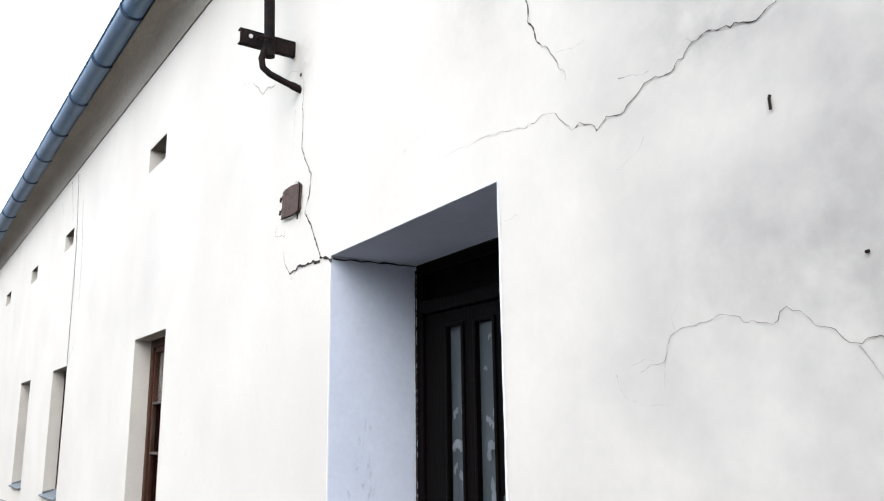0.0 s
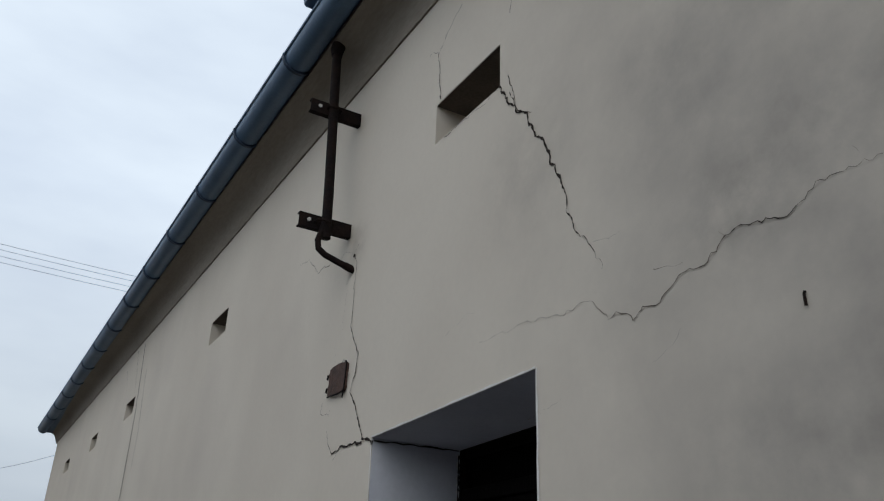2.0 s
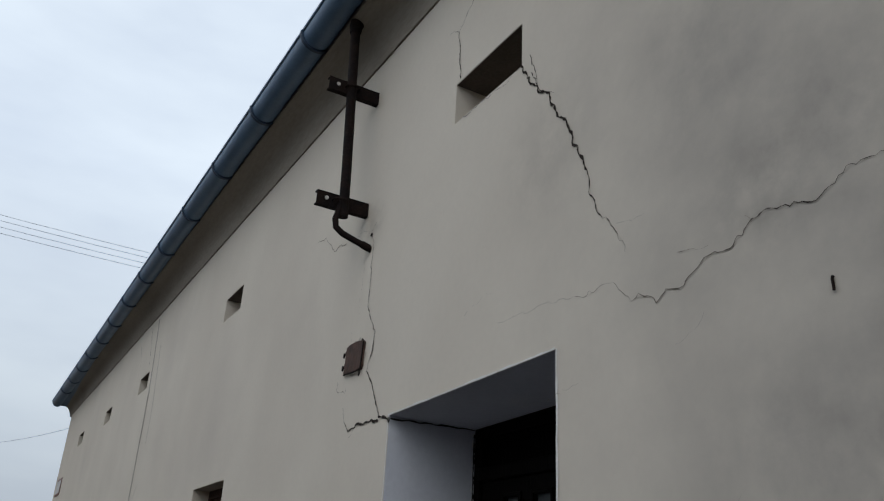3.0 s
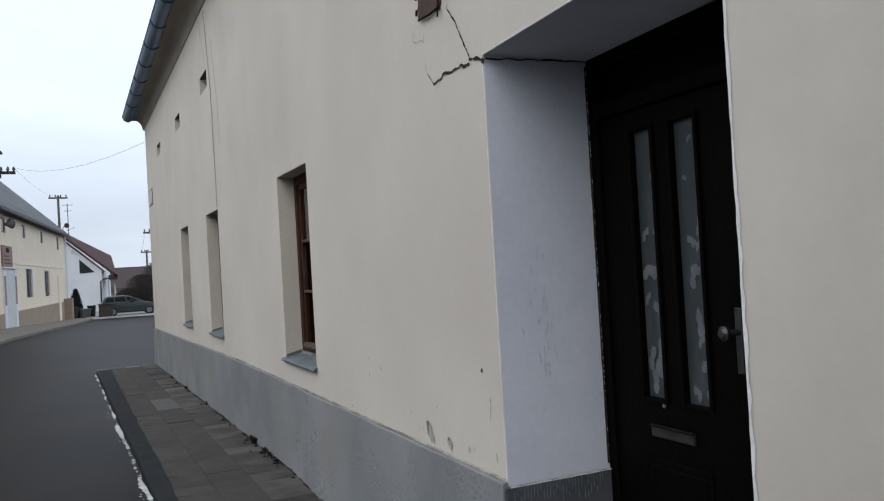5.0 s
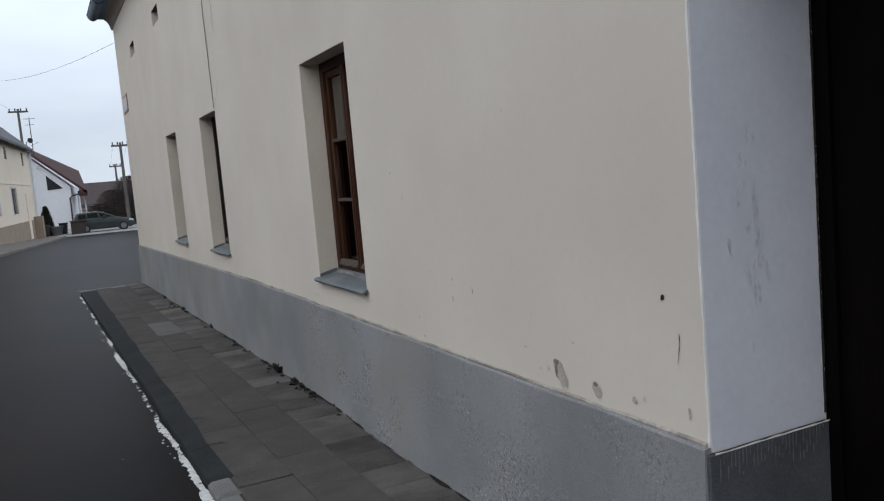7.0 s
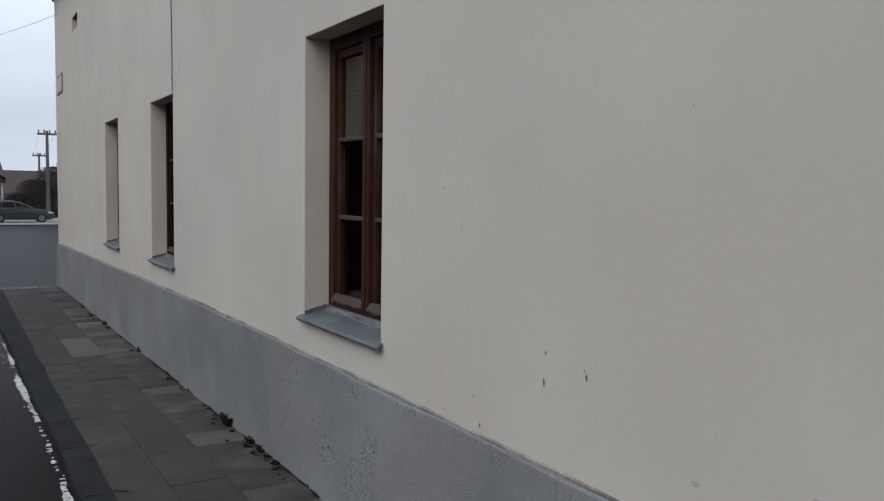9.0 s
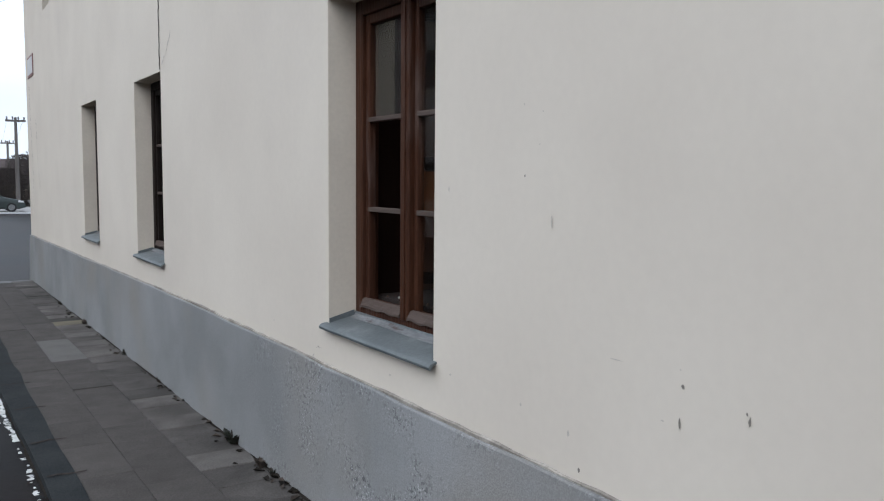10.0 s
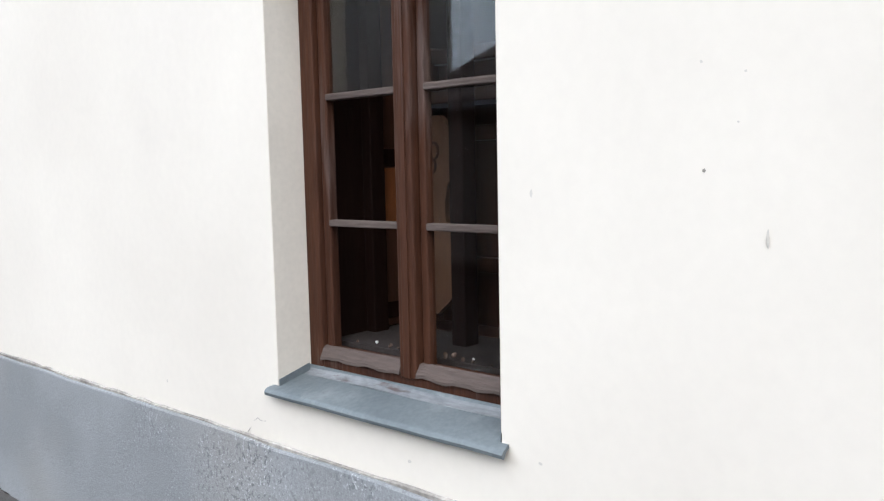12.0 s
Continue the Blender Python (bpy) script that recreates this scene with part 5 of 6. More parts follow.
# long yellow house across the crossing
yel, put = house("yellow_house", (-4.56, 38.97, 0), 84.0, 23.0, 9.0, 5.3, 9.5, YELLOW, SLATE, "pale yellow two-storey house with tan plinth and grey slate roof",
                 windows=[(8.2, 1.12, 1.85, 1.46), (14.4, 1.08, 1.85, 1.46), (2.0, 4.15, 0.95, 0.66), (7.2, 4.15, 0.95, 0.66), (13.1, 4.15, 0.95, 0.66), (20.0, 4.0, 0.95, 0.85)],
                 doors=[(2.75, -0.45, 2.0, 2.95, HOUSE_TRIM), (19.5, -0.6, 1.0, 2.9, YELLOW)], plinth_h=0.55, base=-1.2, overhang=0.3)
bm = bmesh.new()
box(bm, 4.4, 22.7, -0.03, 0.0, 2.78, 2.84)
put("string_course", bm, YELLOW, yel, "thin moulding between the storeys")
for x in (8.2, 14.4):
    for a, b in ((x - 1.06, x - 0.93), (x + 0.93, x + 1.06)):
        bm = bmesh.new()
        box(bm, a, b, -0.025, 0.0, 1.05, 2.66)
        put("window_surround", bm, WHITE, yel, "pale painted window surround")
    bm = bmesh.new()
    box(bm, x - 0.93, x + 0.93, -0.025, 0.0, 2.585, 2.66)
    put("window_surround", bm, WHITE, yel)
bm = bmesh.new()
box(bm, 1.2, 3.5, -0.06, 0.0, 2.62, 3.56)
board = put("sign_board", bm, SIGN, yel, "brown sign board above the door")
for k in range(3):
    bm = bmesh.new()
    box(bm, 1.5, 3.2 - 0.3 * k, -0.068, -0.06, 2.74 + 0.16 * k, 2.8 + 0.16 * k)
    put("lettering_bar", bm, LACE, board)
bm = bmesh.new()
box(bm, 2.0, 2.7, -0.068, -0.06, 3.26, 3.46)
put("lettering_bar", bm, CRACK, board)
for x0, x1 in ((1.2, 1.72), (3.78, 4.3)):
    bm = bmesh.new()
    box(bm, x0, x1, -0.07, 0.0, -0.45, 2.55)
    put("door_surround", bm, WHITE, yel, "white door surround")
    bm = bmesh.new()
    box(bm, x0 + 0.08, x1 - 0.08, -0.08, -0.07, 0.9, 2.2)
    put("poster_case", bm, SIGN, yel)
bm = bmesh.new()
box(bm, 1.1, 4.4, -0.12, 0.0, 2.54, 2.6)
put("canopy", bm, WHITE, yel)
bm = bmesh.new()
box(bm, 1.7, 3.8, -0.3, 0.0, -1.0, -0.45)
put("step", bm, KERB, yel)
bm = bmesh.new()
tube(bm, [(22.85, -0.14, -0.9), (22.85, -0.14, 5.0)], 0.07, 8)
put("downpipe", bm, WHITE, yel, "pale downpipe")
bm = bmesh.new()
box(bm, 21.6, 22.6, -0.5, 0.0, -0.95, 0.75)
put("buttress", bm, TAN, yel)
bm = bmesh.new()
tube(bm, [(23.15, -0.35, 4.6), (23.15, -0.35, 7.3)], 0.025, 6)
tube(bm, [(23.15, -0.7, 7.2), (23.15, 0.0, 7.2)], 0.015, 6)
tube(bm, [(23.15, -0.6, 6.8), (23.15, -0.1, 6.8)], 0.015, 6)
tube(bm, [(22.9, 0.1, 4.8), (23.15, -0.35, 4.8)], 0.02, 6)
put("aerial", bm, WIRE, yel, "thin roof aerial")
bm = bmesh.new()
rims = []
for q in range(4):
    rad, sink = 0.17 * (q + 0.05) / 3.05, 0.09 * (1 - ((q + 0.05) / 3.05) ** 2)
    rims.append([bm.verts.new((22.7 + 0.35 * rad * math.cos(k * math.tau / 16), -0.3 - 0.93 * rad * math.cos(k * math.tau / 16) + sink, 5.75 + rad * math.sin(k * math.tau / 16))) for k in range(16)])
for u, v in zip(rims, rims[1:]):
    for k in range(16):
        bm.faces.new((u[k], u[(k + 1) % 16], v[(k + 1) % 16], v[k]))
bm.faces.new(rims[0])
tube(bm, [(22.7, -0.2, 5.75), (22.7, -0.05, 5.6), (22.7, -0.05, 5.2)], 0.02, 6)
tube(bm, [(22.7, -0.3, 5.4), (22.6, -0.8, 5.6)], 0.012, 6)
put("satellite_dish", bm, TAR, yel)
bm = bmesh.new()
tube(bm, [(1.95, -0.1, 4.5), (2.2, -0.3, 4.55)], [0.06, 0.24], 12)
put("loudspeaker", bm, KERB, yel, "grey horn loudspeaker")

near, put2 = house("tall_yellow_house", (-5.9, 26.0, 0), 84.0, 13.0, 9.0, 7.6, 10.5, YELLOW, SLATE, "tall pale yellow house wall with dark plinth and eaves", plinth_h=0.7, base=-1.2, overhang=0.3)
arm = thing("insulator_arm", (-4.4, 38.4, 6.4), "dark wall-mounted cross-arm with four insulators", "insulator arm")
part("beam", solid(-4.75, -3.62, 38.3, 38.42, 6.42, 6.54), TAR, arm)
for x in (-4.4, -4.15, -3.9, -3.68):
    bm = bmesh.new()
    tube(bm, [(x, 38.36, 6.54), (x, 38.36, 6.6), (x, 38.36, 6.68), (x, 38.36, 6.74)], [0.02, 0.06, 0.05, 0.02], 8)
    part("insulator", bm, SLATE, arm)
bm = bmesh.new()
tube(bm, [(-4.2, 38.36, 6.42), (-4.2, 38.36, 6.25)], 0.05, 8)
part("strut", bm, TAR, arm)

# white gabled house behind
wh = thing("white_house", (0, 76, -0.95), "white gabled house with a brown-red roof and porch", "house")
bm = bmesh.new()
wall_pts = [(-6.0, -1.1), (0.55, -1.1), (0.55, 2.75), (-1.95, 5.0), (-2.6, 5.6), (-6.0, 5.6)]
fr = [bm.verts.new((x, 74.3, z)) for x, z in wall_pts]
bk = [bm.verts.new((x + 1.0, 84.0, z)) for x, z in wall_pts]
bm.faces.new(fr)
bm.faces.new(bk[::-1])
for k in range(6):
    bm.faces.new((fr[k], fr[(k + 1) % 6], bk[(k + 1) % 6], bk[k]))
part("wall", bm, WHITE, wh)
bm = bmesh.new()
tilt = [((-2.8, 73.9, 6.0), (1.72, 73.9, 2.05)), ((-2.8, 78.6, 6.4), (1.5, 78.6, 3.85))]
low = [bm.verts.new(p) for edge in tilt for p in edge]
upp = [bm.verts.new((p[0], p[1], p[2] + 0.24)) for edge in tilt for p in edge]
for f in ((0, 1, 3, 2), (4, 6, 7, 5)):
    bm.faces.new([(low + upp)[i] for i in f])
for a, b in ((0, 1), (1, 3), (3, 2), (2, 0)):
    bm.faces.new((low[a], low[b], upp[b], upp[a]))
part("roof", bm, REDROOF, wh)
part("roof_end", solid(1.2, 1.75, 73.9, 78.6, 1.9, 2.35), REDROOF, wh)
bm = bmesh.new()
tri = [(-1.15, 2.55), (0.0, 2.62), (-1.15, 3.75)]
a = [bm.verts.new((x, 74.27, z)) for x, z in tri]
b = [bm.verts.new((x, 74.33, z)) for x, z in tri]
bm.faces.new(a)
bm.faces.new(b[::-1])
for k in range(3):
    bm.faces.new((a[k], a[(k + 1) % 3], b[(k + 1) % 3], b[k]))
part("gable_window", bm, DARK_GLASS, wh, "dark triangular gable window")
bm = bmesh.new()
tube(bm, [(1.2, 73.95, 2.1), (0.6, 74.2, 1.95), (0.42, 74.25, 1.8), (0.4, 74.25, -0.9)], 0.06, 8)
part("downpipe", bm, TAR, wh, "dark downpipe")
for x in (1.0, 1.5):
    part("porch_post", solid(x, x + 0.12, 75.0, 75.12, -1.0, 2.1), WHITE, wh)
part("lamp", solid(-1.75, -1.55, 74.1, 74.3, 4.3, 4.55, bevel=0.04), HOUSE_TRIM, wh)

# plain houses across the street, seen only as reflections
house("opposite_house", (-10.0, -14.0, 0), 90.0, 29.6, 9.0, 2.9, 5.0, DARK_RENDER, BROWN, "plain rendered low house with dark roof across the street",
      windows=[(4 + 3.6 * k, 1.0, 1.1, 1.4) for k in range(7)], base=-0.8, overhang=0.3)
house("opposite_tall_house", (-10.0, 17.3, 0), 90.0, 8.2, 3.0, 6.6, 7.8, OPPOSITE, BROWN, "plain rendered two-storey house across the street",
      windows=[(0.85 + 2.2 * k, z, 0.9, 1.05) for k in range(3) for z in (1.0, 4.1)], base=-0.8, overhang=0.3)


# ---- utility poles and wires ----
def pole(at, height, arm_w, label):
    x, y = at
    z = ground_at(x, y) - 0.3
    p = thing("utility_pole", (x, y, z), label, "utility pole", "utility poles")
    bm = bmesh.new()
    tube(bm, [(x, y, z), (x, y, height)], [0.15, 0.09], 10)
    part("mast", bm, POLE, p, smooth=True)
    part("cross_arm", solid(x - arm_w / 2, x + arm_w / 2, y - 0.06, y + 0.06, height - 0.3, height - 0.16), POLE, p)
    for k in range(4):
        xi = x - arm_w * 0.42 + arm_w * 0.28 * k
        bm = bmesh.new()
        tube(bm, [(xi, y, height - 0.16), (xi, y, height - 0.1), (xi, y, height + 0.02), (xi, y, height + 0.06)], [0.02, 0.055, 0.05, 0.02], 8)
        part("insulator", bm, SLATE, p)
    return p


pole((-2.54, 76.8), 9.4, 1.5, "tall tarred wooden pole with a cross-arm behind the yellow house")
pole((4.0, 66.0), 5.55, 1.25, "stout tarred wooden pole with a cross-arm behind the parked car")
pole((5.61, 92.6), 4.95, 1.2, "distant wooden pole with a cross-arm beside the far road")
pole((-16.5, 24.0), 12.3, 2.0, "wooden pole carrying wires over the side street")
pole((13.0, 24.0), 11.3, 2.0, "wooden pole carrying wires over the side street")


def wire(a, b, sag, r, label):
    a, b = Vector(a), Vector(b)
    bm = bmesh.new()
    tube(bm, [a.lerp(b, t / 16) - Vector((0, 0, 4 * sag * (t / 16) * (1 - t / 16))) for t in range(17)], r, 5)
    return tagged(part("overhead_wire", bm, WIRE), label, "wire", "overhead wires")


for k, dz in enumerate((0.0, -0.17, -0.36, -0.54)):
    wire((-16.5, 24.0, 12.1 + dz), (13.0, 24.0, 11.15 + dz), 0.55, 0.006, "thin dark overhead wire crossing above the street")
wire((0.0, 19.2, 4.72), (-3.68, 38.36, 6.7), 0.36, 0.004, "thin dark cable from the house corner across the crossing")
wire((-3.68, 38.36, 6.7), (-2.2, 76.8, 9.4), 0.5, 0.004, "thin dark cable running to the far pole")
for dx in (-0.5, 0.5):
    wire((4.0 + dx, 66.0, 5.55), (5.61 + dx, 92.6, 4.95), 0.3, 0.006, "thin dark cable between distant poles")

# ---- parked car ----
car = thing("parked_car", (1.95, 62.0, ground_at(2, 62)), "dark green-grey hatchback car parked at the far kerb", "car")
CZ = ground_at(2, 62)


def prism_y(pts, y0, y1, inset=None, rounded=0.0):
    """A side outline of (x, z) extruded in y; inset narrows points above a height."""
    bm = bmesh.new()
    f0 = [bm.verts.new((x, y0 + (inset(z) if inset else 0), z + CZ)) for x, z in pts]
    f1 = [bm.verts.new((x, y1 - (inset(z) if inset else 0), z + CZ)) for x, z in pts]
    bm.faces.new(f0)
    bm.faces.new(f1[::-1])
    n = len(pts)
    for k in range(n):
        bm.faces.new((f0[k], f0[(k + 1) % n], f1[(k + 1) % n], f1[k]))
    if rounded:
        rim = [e for e in bm.edges if all(v.co.z > CZ + 0.6 for v in e.verts) and len({v.co.x for v in e.verts}) > 1]
        bmesh.ops.bevel(bm, geom=rim, offset=rounded, segments=3, profile=0.6, affect="EDGES")
    return bm


CY0, CY1 = 61.2, 62.85
low_body = [(-0.02, 0.3), (0.0, 0.75), (0.08, 0.95), (2.75, 0.93), (3.55, 0.78), (3.88, 0.66), (3.95, 0.45), (3.92, 0.28), (3.5, 0.2), (3.42, 0.42), (3.2, 0.56), (2.95, 0.42), (2.87, 0.2), (1.1, 0.2), (1.02, 0.42), (0.8, 0.56), (0.55, 0.42), (0.47, 0.22)]
part("body", prism_y(low_body, CY0, CY1, rounded=0.05), CAR_PAINT, car, smooth=True)
cabin = [(0.08, 0.94), (0.28, 1.3), (0.5, 1.38), (1.6, 1.40), (1.95, 1.33), (2.85, 0.93)]
part("roof", prism_y(cabin, CY0 + 0.03, CY1 - 0.03, lambda z: 0.22 * (z - 0.93), 0.04), CAR_PAINT, car, smooth=True)
part("door_mirror", solid(1.92, 2.1, CY0 - 0.16, CY0 + 0.04, CZ + 0.96, CZ + 1.08, bevel=0.03), CAR_PAINT, car)
part("sill_trim", solid(1.15, 2.8, CY0 - 0.012, CY0 + 0.01, CZ + 0.22, CZ + 0.3), RUBBER, car)
for x in (1.7, 0.9):
    part("door_handle", solid(x - 0.16, x, CY0 - 0.02, CY0 + 0.01, CZ + 0.8, CZ + 0.84, bevel=0.008), RUBBER, car)
for pts in ([(0.3, 1.0), (0.4, 1.26), (0.85, 1.31), (0.88, 1.0)], [(0.94, 1.0), (0.92, 1.31), (1.55, 1.33), (1.68, 1.0)], [(1.76, 1.0), (1.64, 1.32), (1.9, 1.27), (2.5, 1.0)]):
    part("side_window", prism_y(pts, CY0 + 0.018, CY0 + 0.05, None), CAR_GLASS, car)
part("windscreen", prism_y([(2.0, 1.31), (2.86, 0.95), (2.88, 0.97), (2.02, 1.34)], CY0 + 0.15, CY1 - 0.15), CAR_GLASS, car)
part("headlight", prism_y([(3.55, 0.62), (3.6, 0.76), (3.86, 0.68), (3.9, 0.6)], CY0 - 0.01, CY0 + 0.3), HOUSE_TRIM, car, "pale clear headlight")
part("bumper", prism_y([(3.7, 0.28), (3.75, 0.5), (3.98, 0.48), (3.97, 0.28)], CY0 + 0.02, CY1 - 0.02), CAR_PAINT, car)
for x in (0.78, 3.18):
    for y in (CY0 + 0.08, CY1 - 0.08):
        bm = bmesh.new()
        tube(bm, [(x, y - 0.09, CZ + 0.3), (x, y - 0.07, CZ + 0.3), (x, y + 0.07, CZ + 0.3), (x, y + 0.09, CZ + 0.3)], [0.27, 0.3, 0.3, 0.27], 20)
        tyre = part("tyre", bm, RUBBER, car)
        bm = bmesh.new()
        tube(bm, [(x, y - 0.105, CZ + 0.3), (x, y + 0.105, CZ + 0.3)], 0.19, 16)
        part("rim", bm, STEEL, tyre)

# far pavement with its kerb
bm = bmesh.new()
prev = None
for k in range(13):
    f = k / 12
    y = 26 + 52 * f
    edge = (-3.95 + 0.1 * (y - 26), y)
    z = ground_at(*edge)
    ring = [bm.verts.new(p) for p in ((edge[0], y, z - 0.2), (edge[0], y, z + 0.1), (edge[0] - 3.5, y, ground_at(edge[0] - 2.0, y) + 0.12), (edge[0] - 3.5, y, z - 0.4))]
    if prev:
        for j in range(4):
            bm.faces.new((prev[j], prev[(j + 1) % 4], ring[(j + 1) % 4], ring[j]))
    prev = ring
tagged(part("pavement_far", bm, material("pale_far_pavement", (0.17, 0.148, 0.125), (0.13, 0.114, 0.098), 0.9, 0.8, (0.3, 0.7), 8, 0.1, 0.1)), "pale pavement and kerb in front of the yellow house", "pavement", kind="structure")
bm = bmesh.new()
x0, x1 = -1.0, 14.0
vs = [bm.verts.new((x, y, ground_at(x, y) + dz)) for y, dz in ((60.4, -0.1), (60.4, 0.1), (90, 0.1)) for x in (x0, x1)]
bm.faces.new((vs[0], vs[1], vs[3], vs[2]))
bm.faces.new((vs[2], vs[3], vs[5], vs[4]))
tagged(part("forecourt", bm, material("light_gravel_yard", (0.26, 0.25, 0.24), (0.2, 0.19, 0.18), 0.95, 1.2, (0.3, 0.7), 10, 0.15, 0.2)), "pale forecourt beyond the crossing", "pavement", kind="structure")
car.location.z += 0.1
bm = bmesh.new()
box(bm, x0, x1, 60.2, 60.395, ground_at(4, 60.3) - 0.1, ground_at(4, 60.3) + 0.11)
tagged(part("far_kerb", bm, HOUSE_TRIM), "pale painted kerb at the far side of the crossing", "kerb", kind="structure")

# bins and tubs beside the yellow house
for k, (x, y, r, h, m, lab) in enumerate([(-1.75, 62.4, 0.35, 0.75, BROWN, "brown tub beside the yellow house"), (-1.0, 62.6, 0.42, 0.62, KERB, "grey stone flower tub by the road"),
                                          (-0.55, 63.6, 0.28, 0.8, RUBBER, "black plastic bin by the white house"), (-2.2, 61.2, 0.3, 1.0, BROWN, "brown bin beside the house corner")]):
    t = thing("planter_tub" if k < 2 else "waste_bin", (x, y, ground_at(x, y)), lab, "tub" if k < 2 else "bin")
    z = ground_at(x, y) + 0.1
    bm = bmesh.new()
    tube(bm, [(x, y, z), (x, y, z + h * 0.9), (x, y, z + h)], [r * 0.8, r, r * 1.03], 14)
    part("tub" if k < 2 else "bin_body", bm, m, t, smooth=True)
    bm = bmesh.new()
    tube(bm, [(x, y, z + h * 0.93), (x, y, z + h * 1.02)], r * 1.1, 14)
    part("rim" if k < 2 else "lid", bm, m, t, smooth=True)
box_z = ground_at(0.3, 60.9) + 0.1
util = thing("utility_cabinet", (0.25, 60.9, box_z), "brown brick utility cabinet beside the parked car", "cabinet")
part("cabinet_body", solid(-0.15, 0.75, 60.7, 61.1, box_z - 0.1, box_z + 0.85, bevel=0.02), BROWN, util)
part("cap", solid(-0.2, 0.8, 60.65, 61.15, box_z + 0.85, box_z + 0.92, bevel=0.01), BROWN, util)


def foliage(name, centre, size, count, leaf, mat, label, category, seed, trunk=True, kind="", pointed=False):
    """A bush of many small blades round bare stems."""
    rng = random.Random(seed)
    cx, cy, cz = centre
    t = thing(name, centre, label, category, kind=kind)
    if trunk:
        for k in range(4):
            bm = bmesh.new()
            e = (cx + rng.uniform(-0.5, 0.5) * size[0], cy, cz + size[2] * rng.uniform(0.6, 0.95))
            tube(bm, [(cx + rng.uniform(-0.2, 0.2) * size[0], cy, cz - 0.1), ((cx + e[0]) / 2, cy, (cz + e[2]) / 2 + 0.1), e], [0.06, 0.04, 0.015], 6)
            part("stem", bm, TWIG, t)
    verts, faces = [], []
    for _ in range(count):
        u = rng.random()
        a = rng.uniform(0, math.tau)
        w = (1 - u) ** 0.6 if pointed else math.sqrt(max(0.0, 1 - (2 * u - 1) ** 2)) * 0.8 + 0.25
        rr = w * math.sqrt(rng.random()) * rng.uniform(0.75, 1.12)
        p = Vector((cx + rr * math.cos(a) * size[0], cy + rr * math.sin(a) * size[1], cz + u * size[2]))
        d = Vector((rng.uniform(-1, 1), rng.uniform(-1, 1), rng.uniform(-0.3, 1.2))).normalized() * leaf * rng.uniform(0.5, 1.5)
        s = d.orthogonal().normalized() * leaf * 0.18
        i = len(verts)
        verts += [p - s, p + s, p + d]
        faces.append((i, i + 1, i + 2))
    me = bpy.data.meshes.new("crown")
    me.from_pydata(verts, [], faces)
    me.materials.append(mat)
    crown = new("crown", me)
    crown.parent = t
    crown.matrix_parent_inverse = t.matrix_basis.inverted()
    tagged(crown, kind="stuff")
    return t


for k, (x, y, sx, h) in enumerate([(2.5, 72.0, 1.2, 1.9), (3.6, 71.7, 1.5, 3.0), (4.9, 71.5, 1.6, 4.0), (6.4, 72.0, 1.7, 4.7), (8.0, 73, 1.8, 5.0)]):
    foliage("bare_hedge", (x, y, ground_at(x, y)), (sx, 0.9, h), 17000, 0.1, TWIG, "bare brown winter hedge beyond the parked car", "hedge", 300 + k)
foliage("dark_shrub", (-1.55, 63.6, ground_at(-1.5, 63.6)), (0.62, 0.5, 2.1), 7000, 0.13, EVERGREEN, "dark pointed evergreen shrub beside the white house", "shrub", 310, pointed=True)
foliage("dark_shrub", (1.0, 70.0, ground_at(1, 70)), (0.6, 0.5, 1.0), 3000, 0.12, EVERGREEN, "low dark shrub in front of the porch", "shrub", 311)
house("far_house", (2.0, 98.0, -1.0), 0.0, 9.0, 8.0, 2.0, 4.2, TAN, FAR_ROOF, "distant low house with a dull brown roof", windows=[(2.0, 1.0, 1.0, 1.0)], base=-1.5)
house("far_house", (9.5, 105.0, -1.0), 0.0, 10.0, 8.0, 3.0, 5.4, TAN, FAR_ROOF, "distant brown house with a dull brown roof", windows=[(2.0, 1.2, 1.0, 1.2)], base=-1.5)

# ---- small things on the ground ----
def blade_clump(name, at, count, size, mat, label, category, group, seed, flat=False):
    rng = random.Random(seed)
    x, y, z = at
    bm = bmesh.new()
    for _ in range(count):
        a = rng.uniform(0, math.tau)
        r = size * math.sqrt(rng.random()) * 0.6
        p = Vector((x + r * math.cos(a) * 0.7, y + r * math.sin(a), z))
        p.x = min(p.x, -0.03)
        d = Vector((math.cos(a) * 0.6, math.sin(a) * 0.8, 0.25 if flat else rng.uniform(0.5, 1.4))).normalized() * size * rng.uniform(0.5, 1.1)
        s = Vector((-math.sin(a), math.cos(a), 0)) * size * 0.16
        m = p + d * 0.55 + Vector((0, 0, 0.15 * size))
        e = p + d
        e.x, m.x = min(e.x, -0.025), min(m.x, -0.025)
        q = [bm.verts.new(v) for v in (p - s * 0.5, p + s * 0.5, m + s, m - s, e)]
        bm.faces.new(q[:4])
        bm.faces.new((q[3], q[2], q[4]))
    return tagged(part(name, bm, mat), label, category, group)


blade_clump("weed", (-0.05, 8.06, level(0, 8.06)), 60, 0.09, WEED, "small dark green weed tuft at the foot of the wall", "weed", "weeds along the wall", 1)
for k, (x, y, s, n) in enumerate([(-0.06, 7.55, 0.06, 30), (-0.05, 7.42, 0.05, 18), (-0.05, 9.9, 0.05, 16), (-0.05, 11.2, 0.06, 18), (-0.06, 13.3, 0.07, 20), (-0.05, 15.4, 0.06, 14), (-0.04, 6.6, 0.03, 12), (-0.04, 6.2, 0.03, 10)]):
    blade_clump("weed", (x, y, level(0, y)), n, s, WEED if k % 2 else LITTER, "low withered weed in the joint beside the plinth", "weed", "weeds along the wall", 10 + k)
